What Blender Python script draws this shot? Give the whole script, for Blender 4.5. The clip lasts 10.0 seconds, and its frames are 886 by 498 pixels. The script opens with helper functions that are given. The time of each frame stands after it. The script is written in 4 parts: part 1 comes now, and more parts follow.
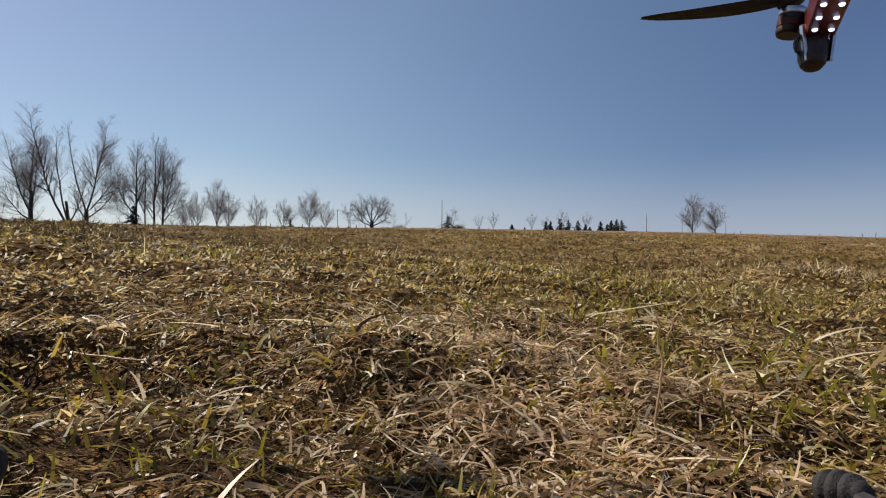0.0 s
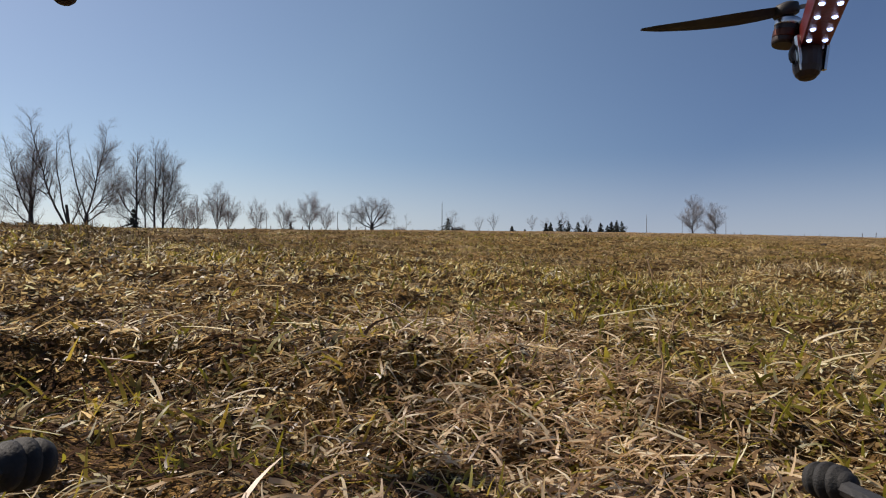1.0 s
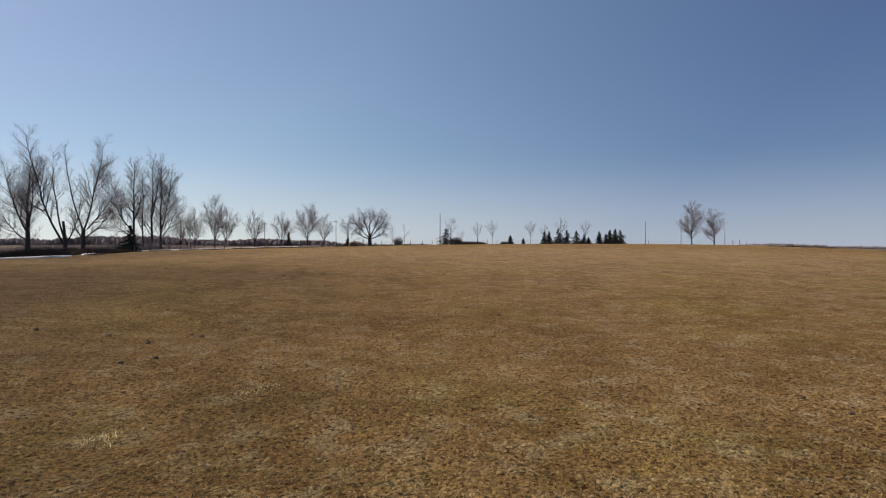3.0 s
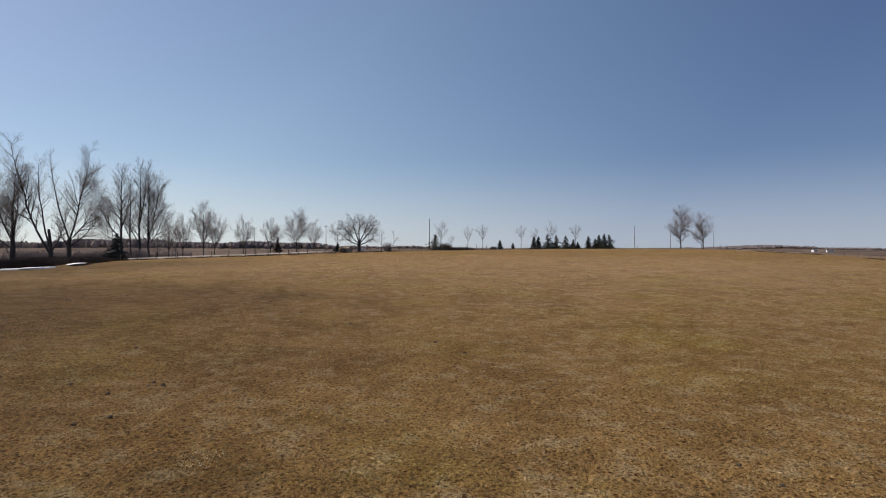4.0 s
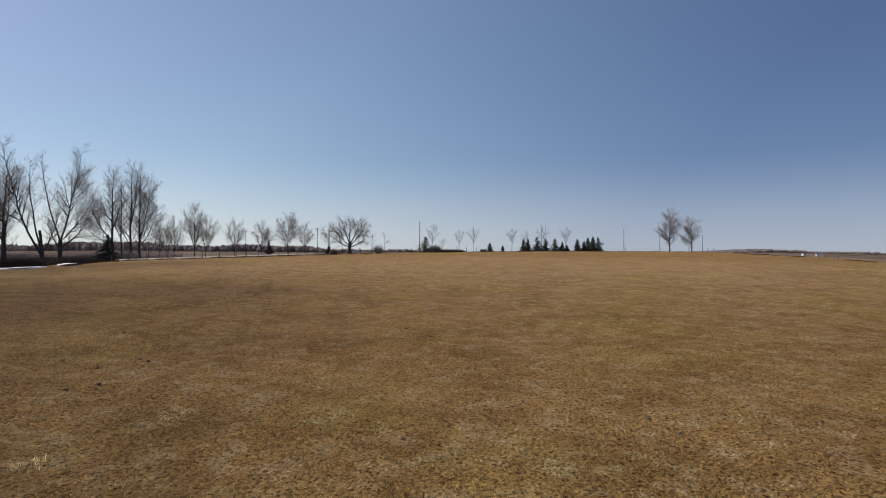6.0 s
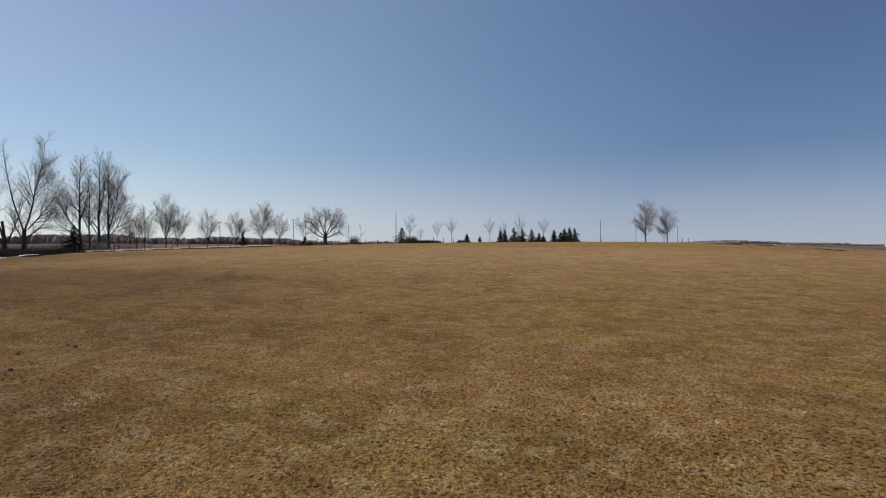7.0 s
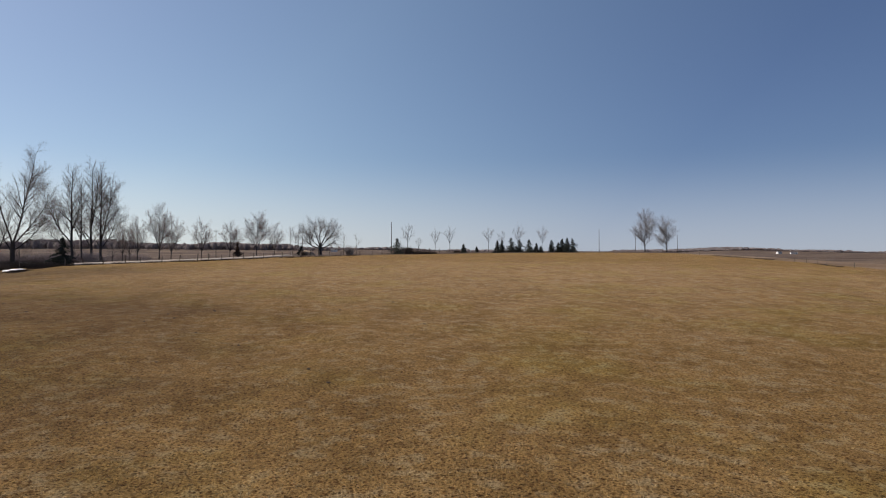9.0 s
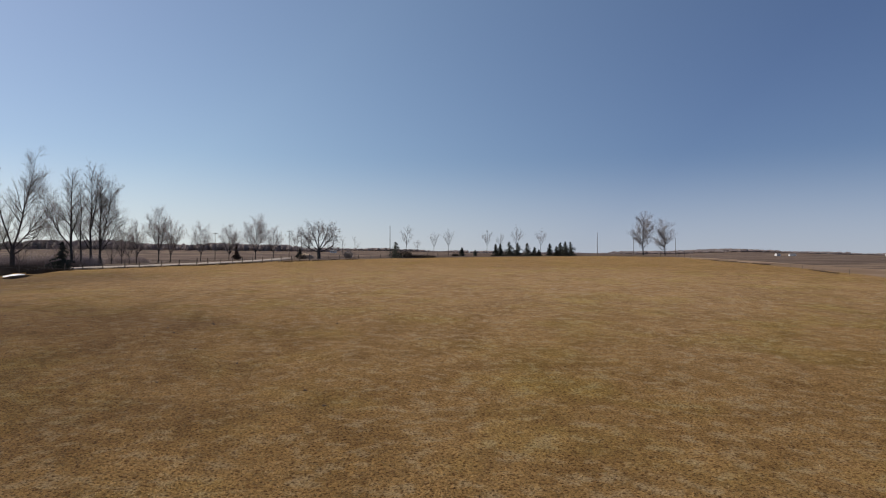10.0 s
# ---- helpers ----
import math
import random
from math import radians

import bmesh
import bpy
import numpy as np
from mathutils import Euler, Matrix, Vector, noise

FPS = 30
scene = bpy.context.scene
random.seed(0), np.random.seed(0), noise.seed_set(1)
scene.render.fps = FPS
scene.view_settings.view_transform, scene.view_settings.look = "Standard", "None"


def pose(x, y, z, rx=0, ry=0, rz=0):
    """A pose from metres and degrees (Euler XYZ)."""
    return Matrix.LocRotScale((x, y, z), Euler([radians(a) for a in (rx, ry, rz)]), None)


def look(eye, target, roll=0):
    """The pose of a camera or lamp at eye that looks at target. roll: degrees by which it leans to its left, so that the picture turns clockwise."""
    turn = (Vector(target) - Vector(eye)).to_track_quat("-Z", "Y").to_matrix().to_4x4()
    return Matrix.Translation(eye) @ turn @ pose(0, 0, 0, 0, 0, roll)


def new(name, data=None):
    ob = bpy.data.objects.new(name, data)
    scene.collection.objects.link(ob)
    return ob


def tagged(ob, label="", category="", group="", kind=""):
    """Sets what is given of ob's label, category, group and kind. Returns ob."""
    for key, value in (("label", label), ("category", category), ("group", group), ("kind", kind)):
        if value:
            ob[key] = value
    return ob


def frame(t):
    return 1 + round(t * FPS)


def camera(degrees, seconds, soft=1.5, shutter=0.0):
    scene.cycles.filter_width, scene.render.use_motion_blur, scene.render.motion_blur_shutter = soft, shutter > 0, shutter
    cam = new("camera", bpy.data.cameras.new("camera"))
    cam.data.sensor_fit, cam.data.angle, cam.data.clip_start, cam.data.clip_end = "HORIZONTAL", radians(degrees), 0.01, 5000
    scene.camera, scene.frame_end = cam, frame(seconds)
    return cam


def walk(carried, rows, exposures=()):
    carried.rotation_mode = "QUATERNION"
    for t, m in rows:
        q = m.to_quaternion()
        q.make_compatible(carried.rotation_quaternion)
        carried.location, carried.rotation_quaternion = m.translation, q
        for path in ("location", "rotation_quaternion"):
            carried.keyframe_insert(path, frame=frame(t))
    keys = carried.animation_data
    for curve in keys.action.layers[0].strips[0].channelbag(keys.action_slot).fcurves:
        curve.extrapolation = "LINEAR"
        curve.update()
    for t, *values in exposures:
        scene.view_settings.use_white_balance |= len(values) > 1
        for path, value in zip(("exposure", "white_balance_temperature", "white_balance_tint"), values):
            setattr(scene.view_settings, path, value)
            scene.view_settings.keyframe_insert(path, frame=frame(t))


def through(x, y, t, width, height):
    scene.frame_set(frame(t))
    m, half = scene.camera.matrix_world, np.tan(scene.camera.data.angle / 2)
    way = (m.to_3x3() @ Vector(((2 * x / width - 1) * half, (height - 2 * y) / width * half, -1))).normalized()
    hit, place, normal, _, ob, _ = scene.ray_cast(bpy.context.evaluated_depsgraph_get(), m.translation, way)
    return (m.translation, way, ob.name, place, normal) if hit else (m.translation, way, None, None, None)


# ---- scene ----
cam = camera(72, 10.0, soft=1.1)

# seconds, eye x y z, yaw to the right, pitch up, roll
PATH = [
    (0, 0.002, 0.011, 0.058, -0.0, -0.32, 0.58),
    (0.5, 0.0, 0.0, 0.06, -0.02, -0.31, 0.41),
    (1, -0.002, 0.0, 0.06, -0.02, -0.14, 0.35),
    (1.5, 0.002, -0.008, 0.066, 0.0, -0.03, 0.41),
    (1.6, 0.0, -0.012, 0.085, 0.0, 0.0, 0.36),
    (1.7, -0.005, -0.02, 0.165, 0.0, -0.05, 0.32),
    (1.8, -0.02, -0.035, 0.315, 0.0, -0.1, 0.28),
    (2, -0.03, -0.04, 0.613, 0.01, -0.13, 0.23),
    (2.2, -0.03, 0.0, 1.1, 0.02, -0.15, 0.15),
    (2.5, 0.059, 0.169, 1.781, 0.04, -0.16, 0.03),
    (3, 0.484, 0.199, 2.799, -0.01, -0.02, 0.05),
    (3.2, 0.64, 0.15, 3.08, 0.08, 0.03, 0.02),
    (4.5, 1.761, -0.308, 4.334, 0.89, 0.13, -0.05),
    (5, 1.973, -0.969, 4.225, 0.88, 0.21, -0.07),
    (6.3, 2.4, -1.65, 3.44, 1.75, 0.48, 0.0),
    (6.5, 2.515, -1.608, 3.353, 2.72, 0.05, -0.61),
    (7, 3.237, -0.845, 3.199, 3.24, -0.28, -0.15),
    (7.5, 3.837, 0.089, 3.339, 3.09, -0.02, -0.2),
    (8, 4.277, 0.56, 3.766, 3.06, 0.15, 0.0),
    (8.5, 4.684, 0.676, 4.368, 3.07, 0.25, -0.04),
    (9, 5.081, 0.613, 4.906, 3.07, 0.2, 0.05),
    (9.5, 5.329, 0.414, 5.414, 3.11, 0.15, 0.3),
    (10, 5.266, -0.028, 5.815, 3.15, 0.26, 0.18),
]


def aim(x, y, z, yaw, pitch, roll):
    a, b = radians(yaw), radians(pitch)
    return look((x, y, z), (x + math.sin(a) * math.cos(b), y + math.cos(a) * math.cos(b), z + math.sin(b)), roll)


walk(cam, [(t, aim(*row)) for t, *row in PATH], [(0.0, 0.1, 6900, 15), (10.0, 0.1, 6900, 15)])

# ---- sky and sun ----
SUN_UP, SUN_SIDE = 47.0, -62.0
world = bpy.data.worlds.new("sky")
world.use_nodes = True
scene.world = world
sky = world.node_tree.nodes.new("ShaderNodeTexSky")
sky.sky_type, sky.sun_disc = 'NISHITA', False
sky.sun_elevation, sky.sun_rotation = radians(SUN_UP), radians(SUN_SIDE)
sky.air_density, sky.dust_density, sky.ozone_density = 1.0, 0.9, 3.6
sky.altitude = 400
back = world.node_tree.nodes["Background"]
way = world.node_tree.nodes.new("ShaderNodeTexCoord")
split, join = world.node_tree.nodes.new("ShaderNodeSeparateXYZ"), world.node_tree.nodes.new("ShaderNodeCombineXYZ")
lift = world.node_tree.nodes.new("ShaderNodeMapRange")
lift.inputs["From Min"].default_value, lift.inputs["From Max"].default_value = 0.0, 1.0
lift.inputs["To Min"].default_value, lift.inputs["To Max"].default_value = 0.048, 1.0
world.node_tree.links.new(way.outputs["Generated"], split.inputs[0])
world.node_tree.links.new(split.outputs["Z"], lift.inputs["Value"])
for axis in ("X", "Y"):
    world.node_tree.links.new(split.outputs[axis], join.inputs[axis])
world.node_tree.links.new(lift.outputs[0], join.inputs["Z"])
world.node_tree.links.new(join.outputs[0], sky.inputs["Vector"])
toward = Vector((math.sin(radians(SUN_SIDE)) * math.cos(radians(SUN_UP)), math.cos(radians(SUN_SIDE)) * math.cos(radians(SUN_UP)), math.sin(radians(SUN_UP))))
# thin haze: brighter and whiter round the sun and low down, deeper blue away from it
around, haze, low, pale, airy = (world.node_tree.nodes.new(k) for k in ("ShaderNodeVectorMath", "ShaderNodeValToRGB", "ShaderNodeMapRange", "ShaderNodeMix", "ShaderNodeMix"))
around.operation = 'DOT_PRODUCT'
around.inputs[1].default_value = toward
world.node_tree.links.new(way.outputs["Generated"], around.inputs[0])
world.node_tree.links.new(around.outputs["Value"], haze.inputs["Fac"])
for e, (p, c) in zip((haze.color_ramp.elements[0], haze.color_ramp.elements[1], haze.color_ramp.elements.new(0.6)), ((0.15, (0.66, 0.72, 0.82)), (0.95, (1.30, 1.31, 1.10)), (0.6, (1.02, 1.04, 0.98)))):
    e.position, e.color = p, (*c, 1)
for m in (airy, pale):
    m.data_type = "RGBA"
airy.blend_type, airy.inputs[0].default_value = "MULTIPLY", 1.0
world.node_tree.links.new(haze.outputs["Color"], airy.inputs[7])
low.interpolation_type = 'SMOOTHSTEP'
low.inputs["From Min"].default_value, low.inputs["From Max"].default_value = -0.02, 0.16
low.inputs["To Min"].default_value, low.inputs["To Max"].default_value = 0.55, 0.0
world.node_tree.links.new(split.outputs["Z"], low.inputs["Value"])
world.node_tree.links.new(low.outputs[0], pale.inputs[0])
world.node_tree.links.new(sky.outputs[0], pale.inputs[6])
pale.inputs[7].default_value = (7.4, 7.6, 8.3, 1)
world.node_tree.links.new(pale.outputs[2], airy.inputs[6])
world.node_tree.links.new(airy.outputs[2], back.inputs[0])
back.inputs[1].default_value = 0.092
sun = new("sun", bpy.data.lights.new("sun", 'SUN'))
sun.data.energy, sun.data.angle, sun.data.color = 4.8, radians(0.53), (1.0, 0.94, 0.84)
sun.matrix_world = look(toward * 60, (0, 0, 0))


# ---- materials ----
def nodes_of(name, rough=0.8, metal=0.0, gloss=0.5):
    m = bpy.data.materials.new(name)
    m.use_nodes = True
    t = m.node_tree
    b = t.nodes["Principled BSDF"]
    b.inputs["Roughness"].default_value, b.inputs["Metallic"].default_value = rough, metal
    b.inputs["Specular IOR Level"].default_value = gloss
    return m, t, b


def noise_node(t, scale, detail=4.0, coord="Object", rough=0.55):
    n, c = t.nodes.new("ShaderNodeTexNoise"), t.nodes.new("ShaderNodeTexCoord")
    n.inputs["Scale"].default_value, n.inputs["Detail"].default_value, n.inputs["Roughness"].default_value = scale, detail, rough
    t.links.new(c.outputs[coord], n.inputs["Vector"])
    return n.outputs["Fac"]


def ramp(t, fac, stops):
    r = t.nodes.new("ShaderNodeValToRGB")
    while len(r.color_ramp.elements) < len(stops):
        r.color_ramp.elements.new(0.5)
    for e, (p, c) in zip(r.color_ramp.elements, stops):
        e.position, e.color = p, (*c, 1)
    t.links.new(fac, r.inputs["Fac"])
    return r.outputs["Color"]


def mix(t, a, b, fac, kind="MIX"):
    m = t.nodes.new("ShaderNodeMix")
    m.data_type, m.blend_type = "RGBA", kind
    for s, v in ((m.inputs[0], fac), (m.inputs[6], a), (m.inputs[7], b)):
        if isinstance(v, (float, int)):
            s.default_value = v
        elif isinstance(v, tuple):
            s.default_value = (*v, 1)
        else:
            t.links.new(v, s)
    return m.outputs[2]


def bump(t, b, fac, strength, distance):
    n = t.nodes.new("ShaderNodeBump")
    n.inputs["Strength"].default_value, n.inputs["Distance"].default_value = strength, distance
    t.links.new(fac, n.inputs["Height"])
    t.links.new(n.outputs[0], b.inputs["Normal"])


def simple(name, dark, light, scale, rough=0.8, metal=0.0, relief_m=0.0, coord="Object"):
    """A surface whose colour wanders between two tones at two scales, with fine relief."""
    m, t, b = nodes_of(name, rough, metal)
    big, fine = noise_node(t, scale, 3, coord), noise_node(t, scale * 7.3, 5, coord)
    col = mix(t, ramp(t, big, ((0.3, dark), (0.7, light))), ramp(t, fine, ((0.3, dark), (0.7, light))), 0.45)
    t.links.new(col, b.inputs["Base Color"])
    if relief_m:
        bump(t, b, fine, 0.6, relief_m)
    return m


def patches(t):
    """How bleached the turf is, from place to place, and a fine noise for painted shade between tufts: the same for the
    soil and the blades on it.
    """
    g = t.nodes.new("ShaderNodeNewGeometry")
    out = []
    for scale, detail in ((0.055, 4.0), (0.42, 5.0), (1.5, 6.0), (15.0, 2.0), (0.13, 3.0)):
        n = t.nodes.new("ShaderNodeTexNoise")
        n.inputs["Scale"].default_value, n.inputs["Detail"].default_value, n.inputs["Roughness"].default_value = scale, detail, 0.6
        t.links.new(g.outputs["Position"], n.inputs["Vector"])
        out.append(n.outputs["Fac"])
    return out


def stretch_of(t, x, y, long, wide):
    """1 in the middle of a broad stretch of the pasture, fading to 0 at its ragged edge."""
    g, v, l, w, a, m = (t.nodes.new(k) for k in ("ShaderNodeNewGeometry", "ShaderNodeMapping", "ShaderNodeVectorMath", "ShaderNodeTexNoise", "ShaderNodeMath", "ShaderNodeMapRange"))
    v.inputs["Location"].default_value, v.inputs["Scale"].default_value = (-x / long, -y / wide, 0), (1 / long, 1 / wide, 0)
    l.operation, a.operation = 'LENGTH', 'MULTIPLY_ADD'
    w.inputs["Scale"].default_value, w.inputs["Detail"].default_value = 0.11, 6.0
    t.links.new(g.outputs["Position"], v.inputs["Vector"])
    t.links.new(v.outputs[0], l.inputs[0])
    t.links.new(g.outputs["Position"], w.inputs["Vector"])
    t.links.new(w.outputs["Fac"], a.inputs[0])
    a.inputs[1].default_value = 0.9
    t.links.new(l.outputs["Value"], a.inputs[2])
    m.interpolation_type = 'SMOOTHSTEP'
    m.inputs["From Min"].default_value, m.inputs["From Max"].default_value = 0.6, 1.5
    m.inputs["To Min"].default_value, m.inputs["To Max"].default_value = 1.0, 0.0
    t.links.new(a.outputs[0], m.inputs["Value"])
    return m.outputs[0]


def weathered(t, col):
    """Bleached further out, duller towards the lane; dark stretches to the left paint in backlit shade and lens
    falloff.
    """
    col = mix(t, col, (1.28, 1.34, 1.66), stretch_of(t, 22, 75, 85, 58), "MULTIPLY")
    # near left: backlit shade painted as a darker stretch of turf
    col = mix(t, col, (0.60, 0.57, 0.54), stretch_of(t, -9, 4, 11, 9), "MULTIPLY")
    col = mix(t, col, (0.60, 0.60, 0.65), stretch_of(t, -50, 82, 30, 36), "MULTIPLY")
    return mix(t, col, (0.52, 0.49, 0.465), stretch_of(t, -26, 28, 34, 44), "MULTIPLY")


def beyond(t, way, start, soft):
    """1 on the land more than start metres along the compass way, 0 before it, with a ragged edge."""
    g = t.nodes.new("ShaderNodeNewGeometry")
    d, m, w, a = t.nodes.new("ShaderNodeVectorMath"), t.nodes.new("ShaderNodeMapRange"), t.nodes.new("ShaderNodeTexNoise"), t.nodes.new("ShaderNodeMath")
    d.operation, a.operation = 'DOT_PRODUCT', 'MULTIPLY_ADD'
    d.inputs[1].default_value = (*way, 0)
    w.inputs["Scale"].default_value, w.inputs["Detail"].default_value = 0.25, 4.0
    t.links.new(g.outputs["Position"], d.inputs[0])
    t.links.new(g.outputs["Position"], w.inputs["Vector"])
    t.links.new(w.outputs["Fac"], a.inputs[0])
    a.inputs[1].default_value = soft * 2
    t.links.new(d.outputs["Value"], a.inputs[2])
    m.inputs["From Min"].default_value, m.inputs["From Max"].default_value = start + soft * 0.5, start + soft * 1.5
    t.links.new(a.outputs[0], m.inputs["Value"])
    return m.outputs[0]


def field_colour(t, stretch, stops):
    """A ploughed or mown field far off: long streaks of lighter and darker ground."""
    g, v, n = t.nodes.new("ShaderNodeNewGeometry"), t.nodes.new("ShaderNodeMapping"), t.nodes.new("ShaderNodeTexNoise")
    v.inputs["Scale"].default_value = (stretch[0] * 0.01, stretch[1] * 0.01, 0.01)
    v.inputs["Rotation"].default_value = (0, 0, 0.25)
    n.inputs["Scale"].default_value, n.inputs["Detail"].default_value, n.inputs["Roughness"].default_value = 1.0, 6.0, 0.65
    t.links.new(g.outputs["Position"], v.inputs["Vector"])
    t.links.new(v.outputs[0], n.inputs["Vector"])
    return ramp(t, n.outputs["Fac"], stops)


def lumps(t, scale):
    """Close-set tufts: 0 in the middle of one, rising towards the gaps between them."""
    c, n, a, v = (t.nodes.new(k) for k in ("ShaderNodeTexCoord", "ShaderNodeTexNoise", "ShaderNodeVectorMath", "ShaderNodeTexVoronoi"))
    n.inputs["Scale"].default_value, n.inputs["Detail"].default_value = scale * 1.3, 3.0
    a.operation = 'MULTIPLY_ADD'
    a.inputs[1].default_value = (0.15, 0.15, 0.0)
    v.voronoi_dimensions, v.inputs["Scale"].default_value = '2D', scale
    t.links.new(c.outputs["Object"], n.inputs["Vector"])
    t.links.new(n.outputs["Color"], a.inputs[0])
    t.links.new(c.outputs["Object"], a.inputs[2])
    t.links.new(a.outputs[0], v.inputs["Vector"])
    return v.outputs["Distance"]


def turf_material():
    m, t, b = nodes_of("turf", 0.97, 0.0, 0.08)
    wide, mid, small, _, lush = patches(t)
    near, grit = noise_node(t, 5.0, 6, rough=0.7), noise_node(t, 38.0, 5, rough=0.7)
    col = ramp(t, wide, ((0.32, (0.242, 0.127, 0.048)), (0.5, (0.333, 0.188, 0.073)), (0.68, (0.426, 0.255, 0.116))))
    col = mix(t, col, ramp(t, mid, ((0.35, (0.140, 0.084, 0.037)), (0.62, (0.462, 0.296, 0.156)))), 0.25)
    col = mix(t, col, ramp(t, near, ((0.36, (0.065, 0.041, 0.018)), (0.62, (0.473, 0.295, 0.103)))), 0.45)
    col = mix(t, col, ramp(t, grit, ((0.36, (0.030, 0.020, 0.010)), (0.66, (0.508, 0.332, 0.126)))), 0.4)
    col = mix(t, col, ramp(t, mid, ((0.38, (0.96, 0.94, 0.90)), (0.50, (1.08, 1.08, 1.07)), (0.62, (1.20, 1.21, 1.21)))), 1.0, "MULTIPLY")
    col = mix(t, col, ramp(t, small, ((0.38, (0.72, 0.66, 0.56)), (0.54, (1.0, 1.0, 1.0)))), 0.35, "MULTIPLY")
    col = mix(t, col, (0.40, 0.310, 0.182), ramp(t, small, ((0.51, (0.0, 0.0, 0.0)), (0.64, (0.62, 0.62, 0.62)))))
    # shade in the gaps between tufts painted into the colour, tops lighter
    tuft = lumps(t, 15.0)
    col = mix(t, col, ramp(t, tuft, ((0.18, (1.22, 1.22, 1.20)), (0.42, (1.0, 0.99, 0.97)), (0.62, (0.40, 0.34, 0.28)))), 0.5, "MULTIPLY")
    # shaded holes and larger pits: dark colour only, no relief
    hole_shade = lumps(t, 7.5)
    col = mix(t, col, ramp(t, hole_shade, ((0.13, (0.30, 0.25, 0.20)), (0.27, (1.04, 1.04, 1.03)))), 0.9, "MULTIPLY")
    pit_shade = lumps(t, 2.9)
    col = mix(t, col, ramp(t, pit_shade, ((0.08, (0.38, 0.27, 0.19)), (0.19, (1.11, 1.11, 1.11)))), 0.75, "MULTIPLY")
    col = mix(t, col, (0.92, 1.07, 0.60), ramp(t, lush, ((0.50, (0.0, 0.0, 0.0)), (0.66, (0.42, 0.42, 0.42)))), "MULTIPLY")
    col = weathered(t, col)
    col = mix(t, col, field_colour(t, (0.7, 5.0), ((0.40, (0.16, 0.108, 0.072)), (0.5, (0.235, 0.165, 0.115)), (0.60, (0.33, 0.245, 0.175)))), beyond(t, (0.993, -0.12), 72.4, 3.0))
    col = mix(t, col, field_colour(t, (1.0, 5.0), ((0.40, (0.085, 0.060, 0.046)), (0.5, (0.140, 0.102, 0.076)), (0.60, (0.22, 0.165, 0.122)))), beyond(t, (0.0, 1.0), 209.0, 4.0))
    col = mix(t, col, field_colour(t, (1.0, 4.0), ((0.40, (0.055, 0.040, 0.034)), (0.5, (0.098, 0.072, 0.058)), (0.60, (0.16, 0.120, 0.092)))), beyond(t, (-0.5, 0.866), 146.0, 3.0))
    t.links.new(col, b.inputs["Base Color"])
    both = t.nodes.new("ShaderNodeMath")
    both.operation = 'MULTIPLY_ADD'
    both.inputs[1].default_value = -1.2
    t.links.new(tuft, both.inputs[0])
    t.links.new(grit, both.inputs[2])
    bump(t, b, both.outputs[0], 1.0, 0.10)
    return m


def blade_material(name, stops, rough=0.6, through=0.25, patchy=0.8, gloss=0.5):
    """Grass: each blade its own tone, bleached or greened with the patches of the field; thin enough to let light through."""
    m, t, b = nodes_of(name, rough, 0.0, gloss)
    g = t.nodes.new("ShaderNodeNewGeometry")
    wide, mid, small, spot, lush = patches(t)
    col = ramp(t, g.outputs["Random Per Island"], stops)
    col = mix(t, col, ramp(t, mid, ((0.36, (0.84, 0.81, 0.74)), (0.6, (1.22, 1.21, 1.16)))), patchy, "MULTIPLY")
    col = mix(t, col, ramp(t, wide, ((0.34, (0.75, 0.74, 0.66)), (0.64, (1.15, 1.12, 1.08)))), patchy, "MULTIPLY")
    col = mix(t, col, ramp(t, small, ((0.38, (0.86, 0.82, 0.75)), (0.54, (1.0, 1.0, 1.0)))), patchy, "MULTIPLY")
    if patchy > 0.5:
        col = mix(t, col, (0.41, 0.315, 0.185), ramp(t, small, ((0.52, (0.0, 0.0, 0.0)), (0.66, (0.42, 0.42, 0.42)))))
    # painted shade: blades darkened in small spots, like gaps between tufts
    col = mix(t, col, ramp(t, spot, ((0.36, (0.28, 0.23, 0.18)), (0.46, (0.9, 0.89, 0.87)), (0.60, (1.4, 1.4, 1.36)))), patchy, "MULTIPLY")
    if patchy > 0.35:
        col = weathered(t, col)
    if patchy:
        col = mix(t, col, (0.92, 1.07, 0.60), ramp(t, lush, ((0.50, (0.0, 0.0, 0.0)), (0.66, (0.42, 0.42, 0.42)))), "MULTIPLY")
    t.links.new(col, b.inputs["Base Color"])
    thin = t.nodes.new("ShaderNodeBsdfTranslucent")
    t.links.new(col, thin.inputs["Color"])
    both = t.nodes.new("ShaderNodeMixShader")
    both.inputs[0].default_value = through
    t.links.new(b.outputs[0], both.inputs[1])
    t.links.new(thin.outputs[0], both.inputs[2])
    t.links.new(both.outputs[0], t.nodes["Material Output"].inputs["Surface"])
    return m


def glow(name, colour, power):
    m, t, b = nodes_of(name, 0.3)
    b.inputs["Base Color"].default_value = (0.9, 0.9, 0.9, 1)
    b.inputs["Emission Color"].default_value, b.inputs["Emission Strength"].default_value = (*colour, 1), power
    return m


TURF = turf_material()
STRAW = blade_material("straw", ((0.0, (0.045, 0.022, 0.010)), (0.25, (0.168, 0.099, 0.045)), (0.5, (0.448, 0.309, 0.141)), (0.8, (0.784, 0.605, 0.336)), (1.0, (0.950, 0.918, 0.672))), 0.38, 0.55, 0.3)
TUFT = blade_material("tuft", ((0.0, (0.146, 0.103, 0.053)), (0.4, (0.221, 0.161, 0.084)), (0.8, (0.308, 0.227, 0.119)), (1.0, (0.373, 0.281, 0.155))), 0.75, 0.12, 0.8, 0.15)
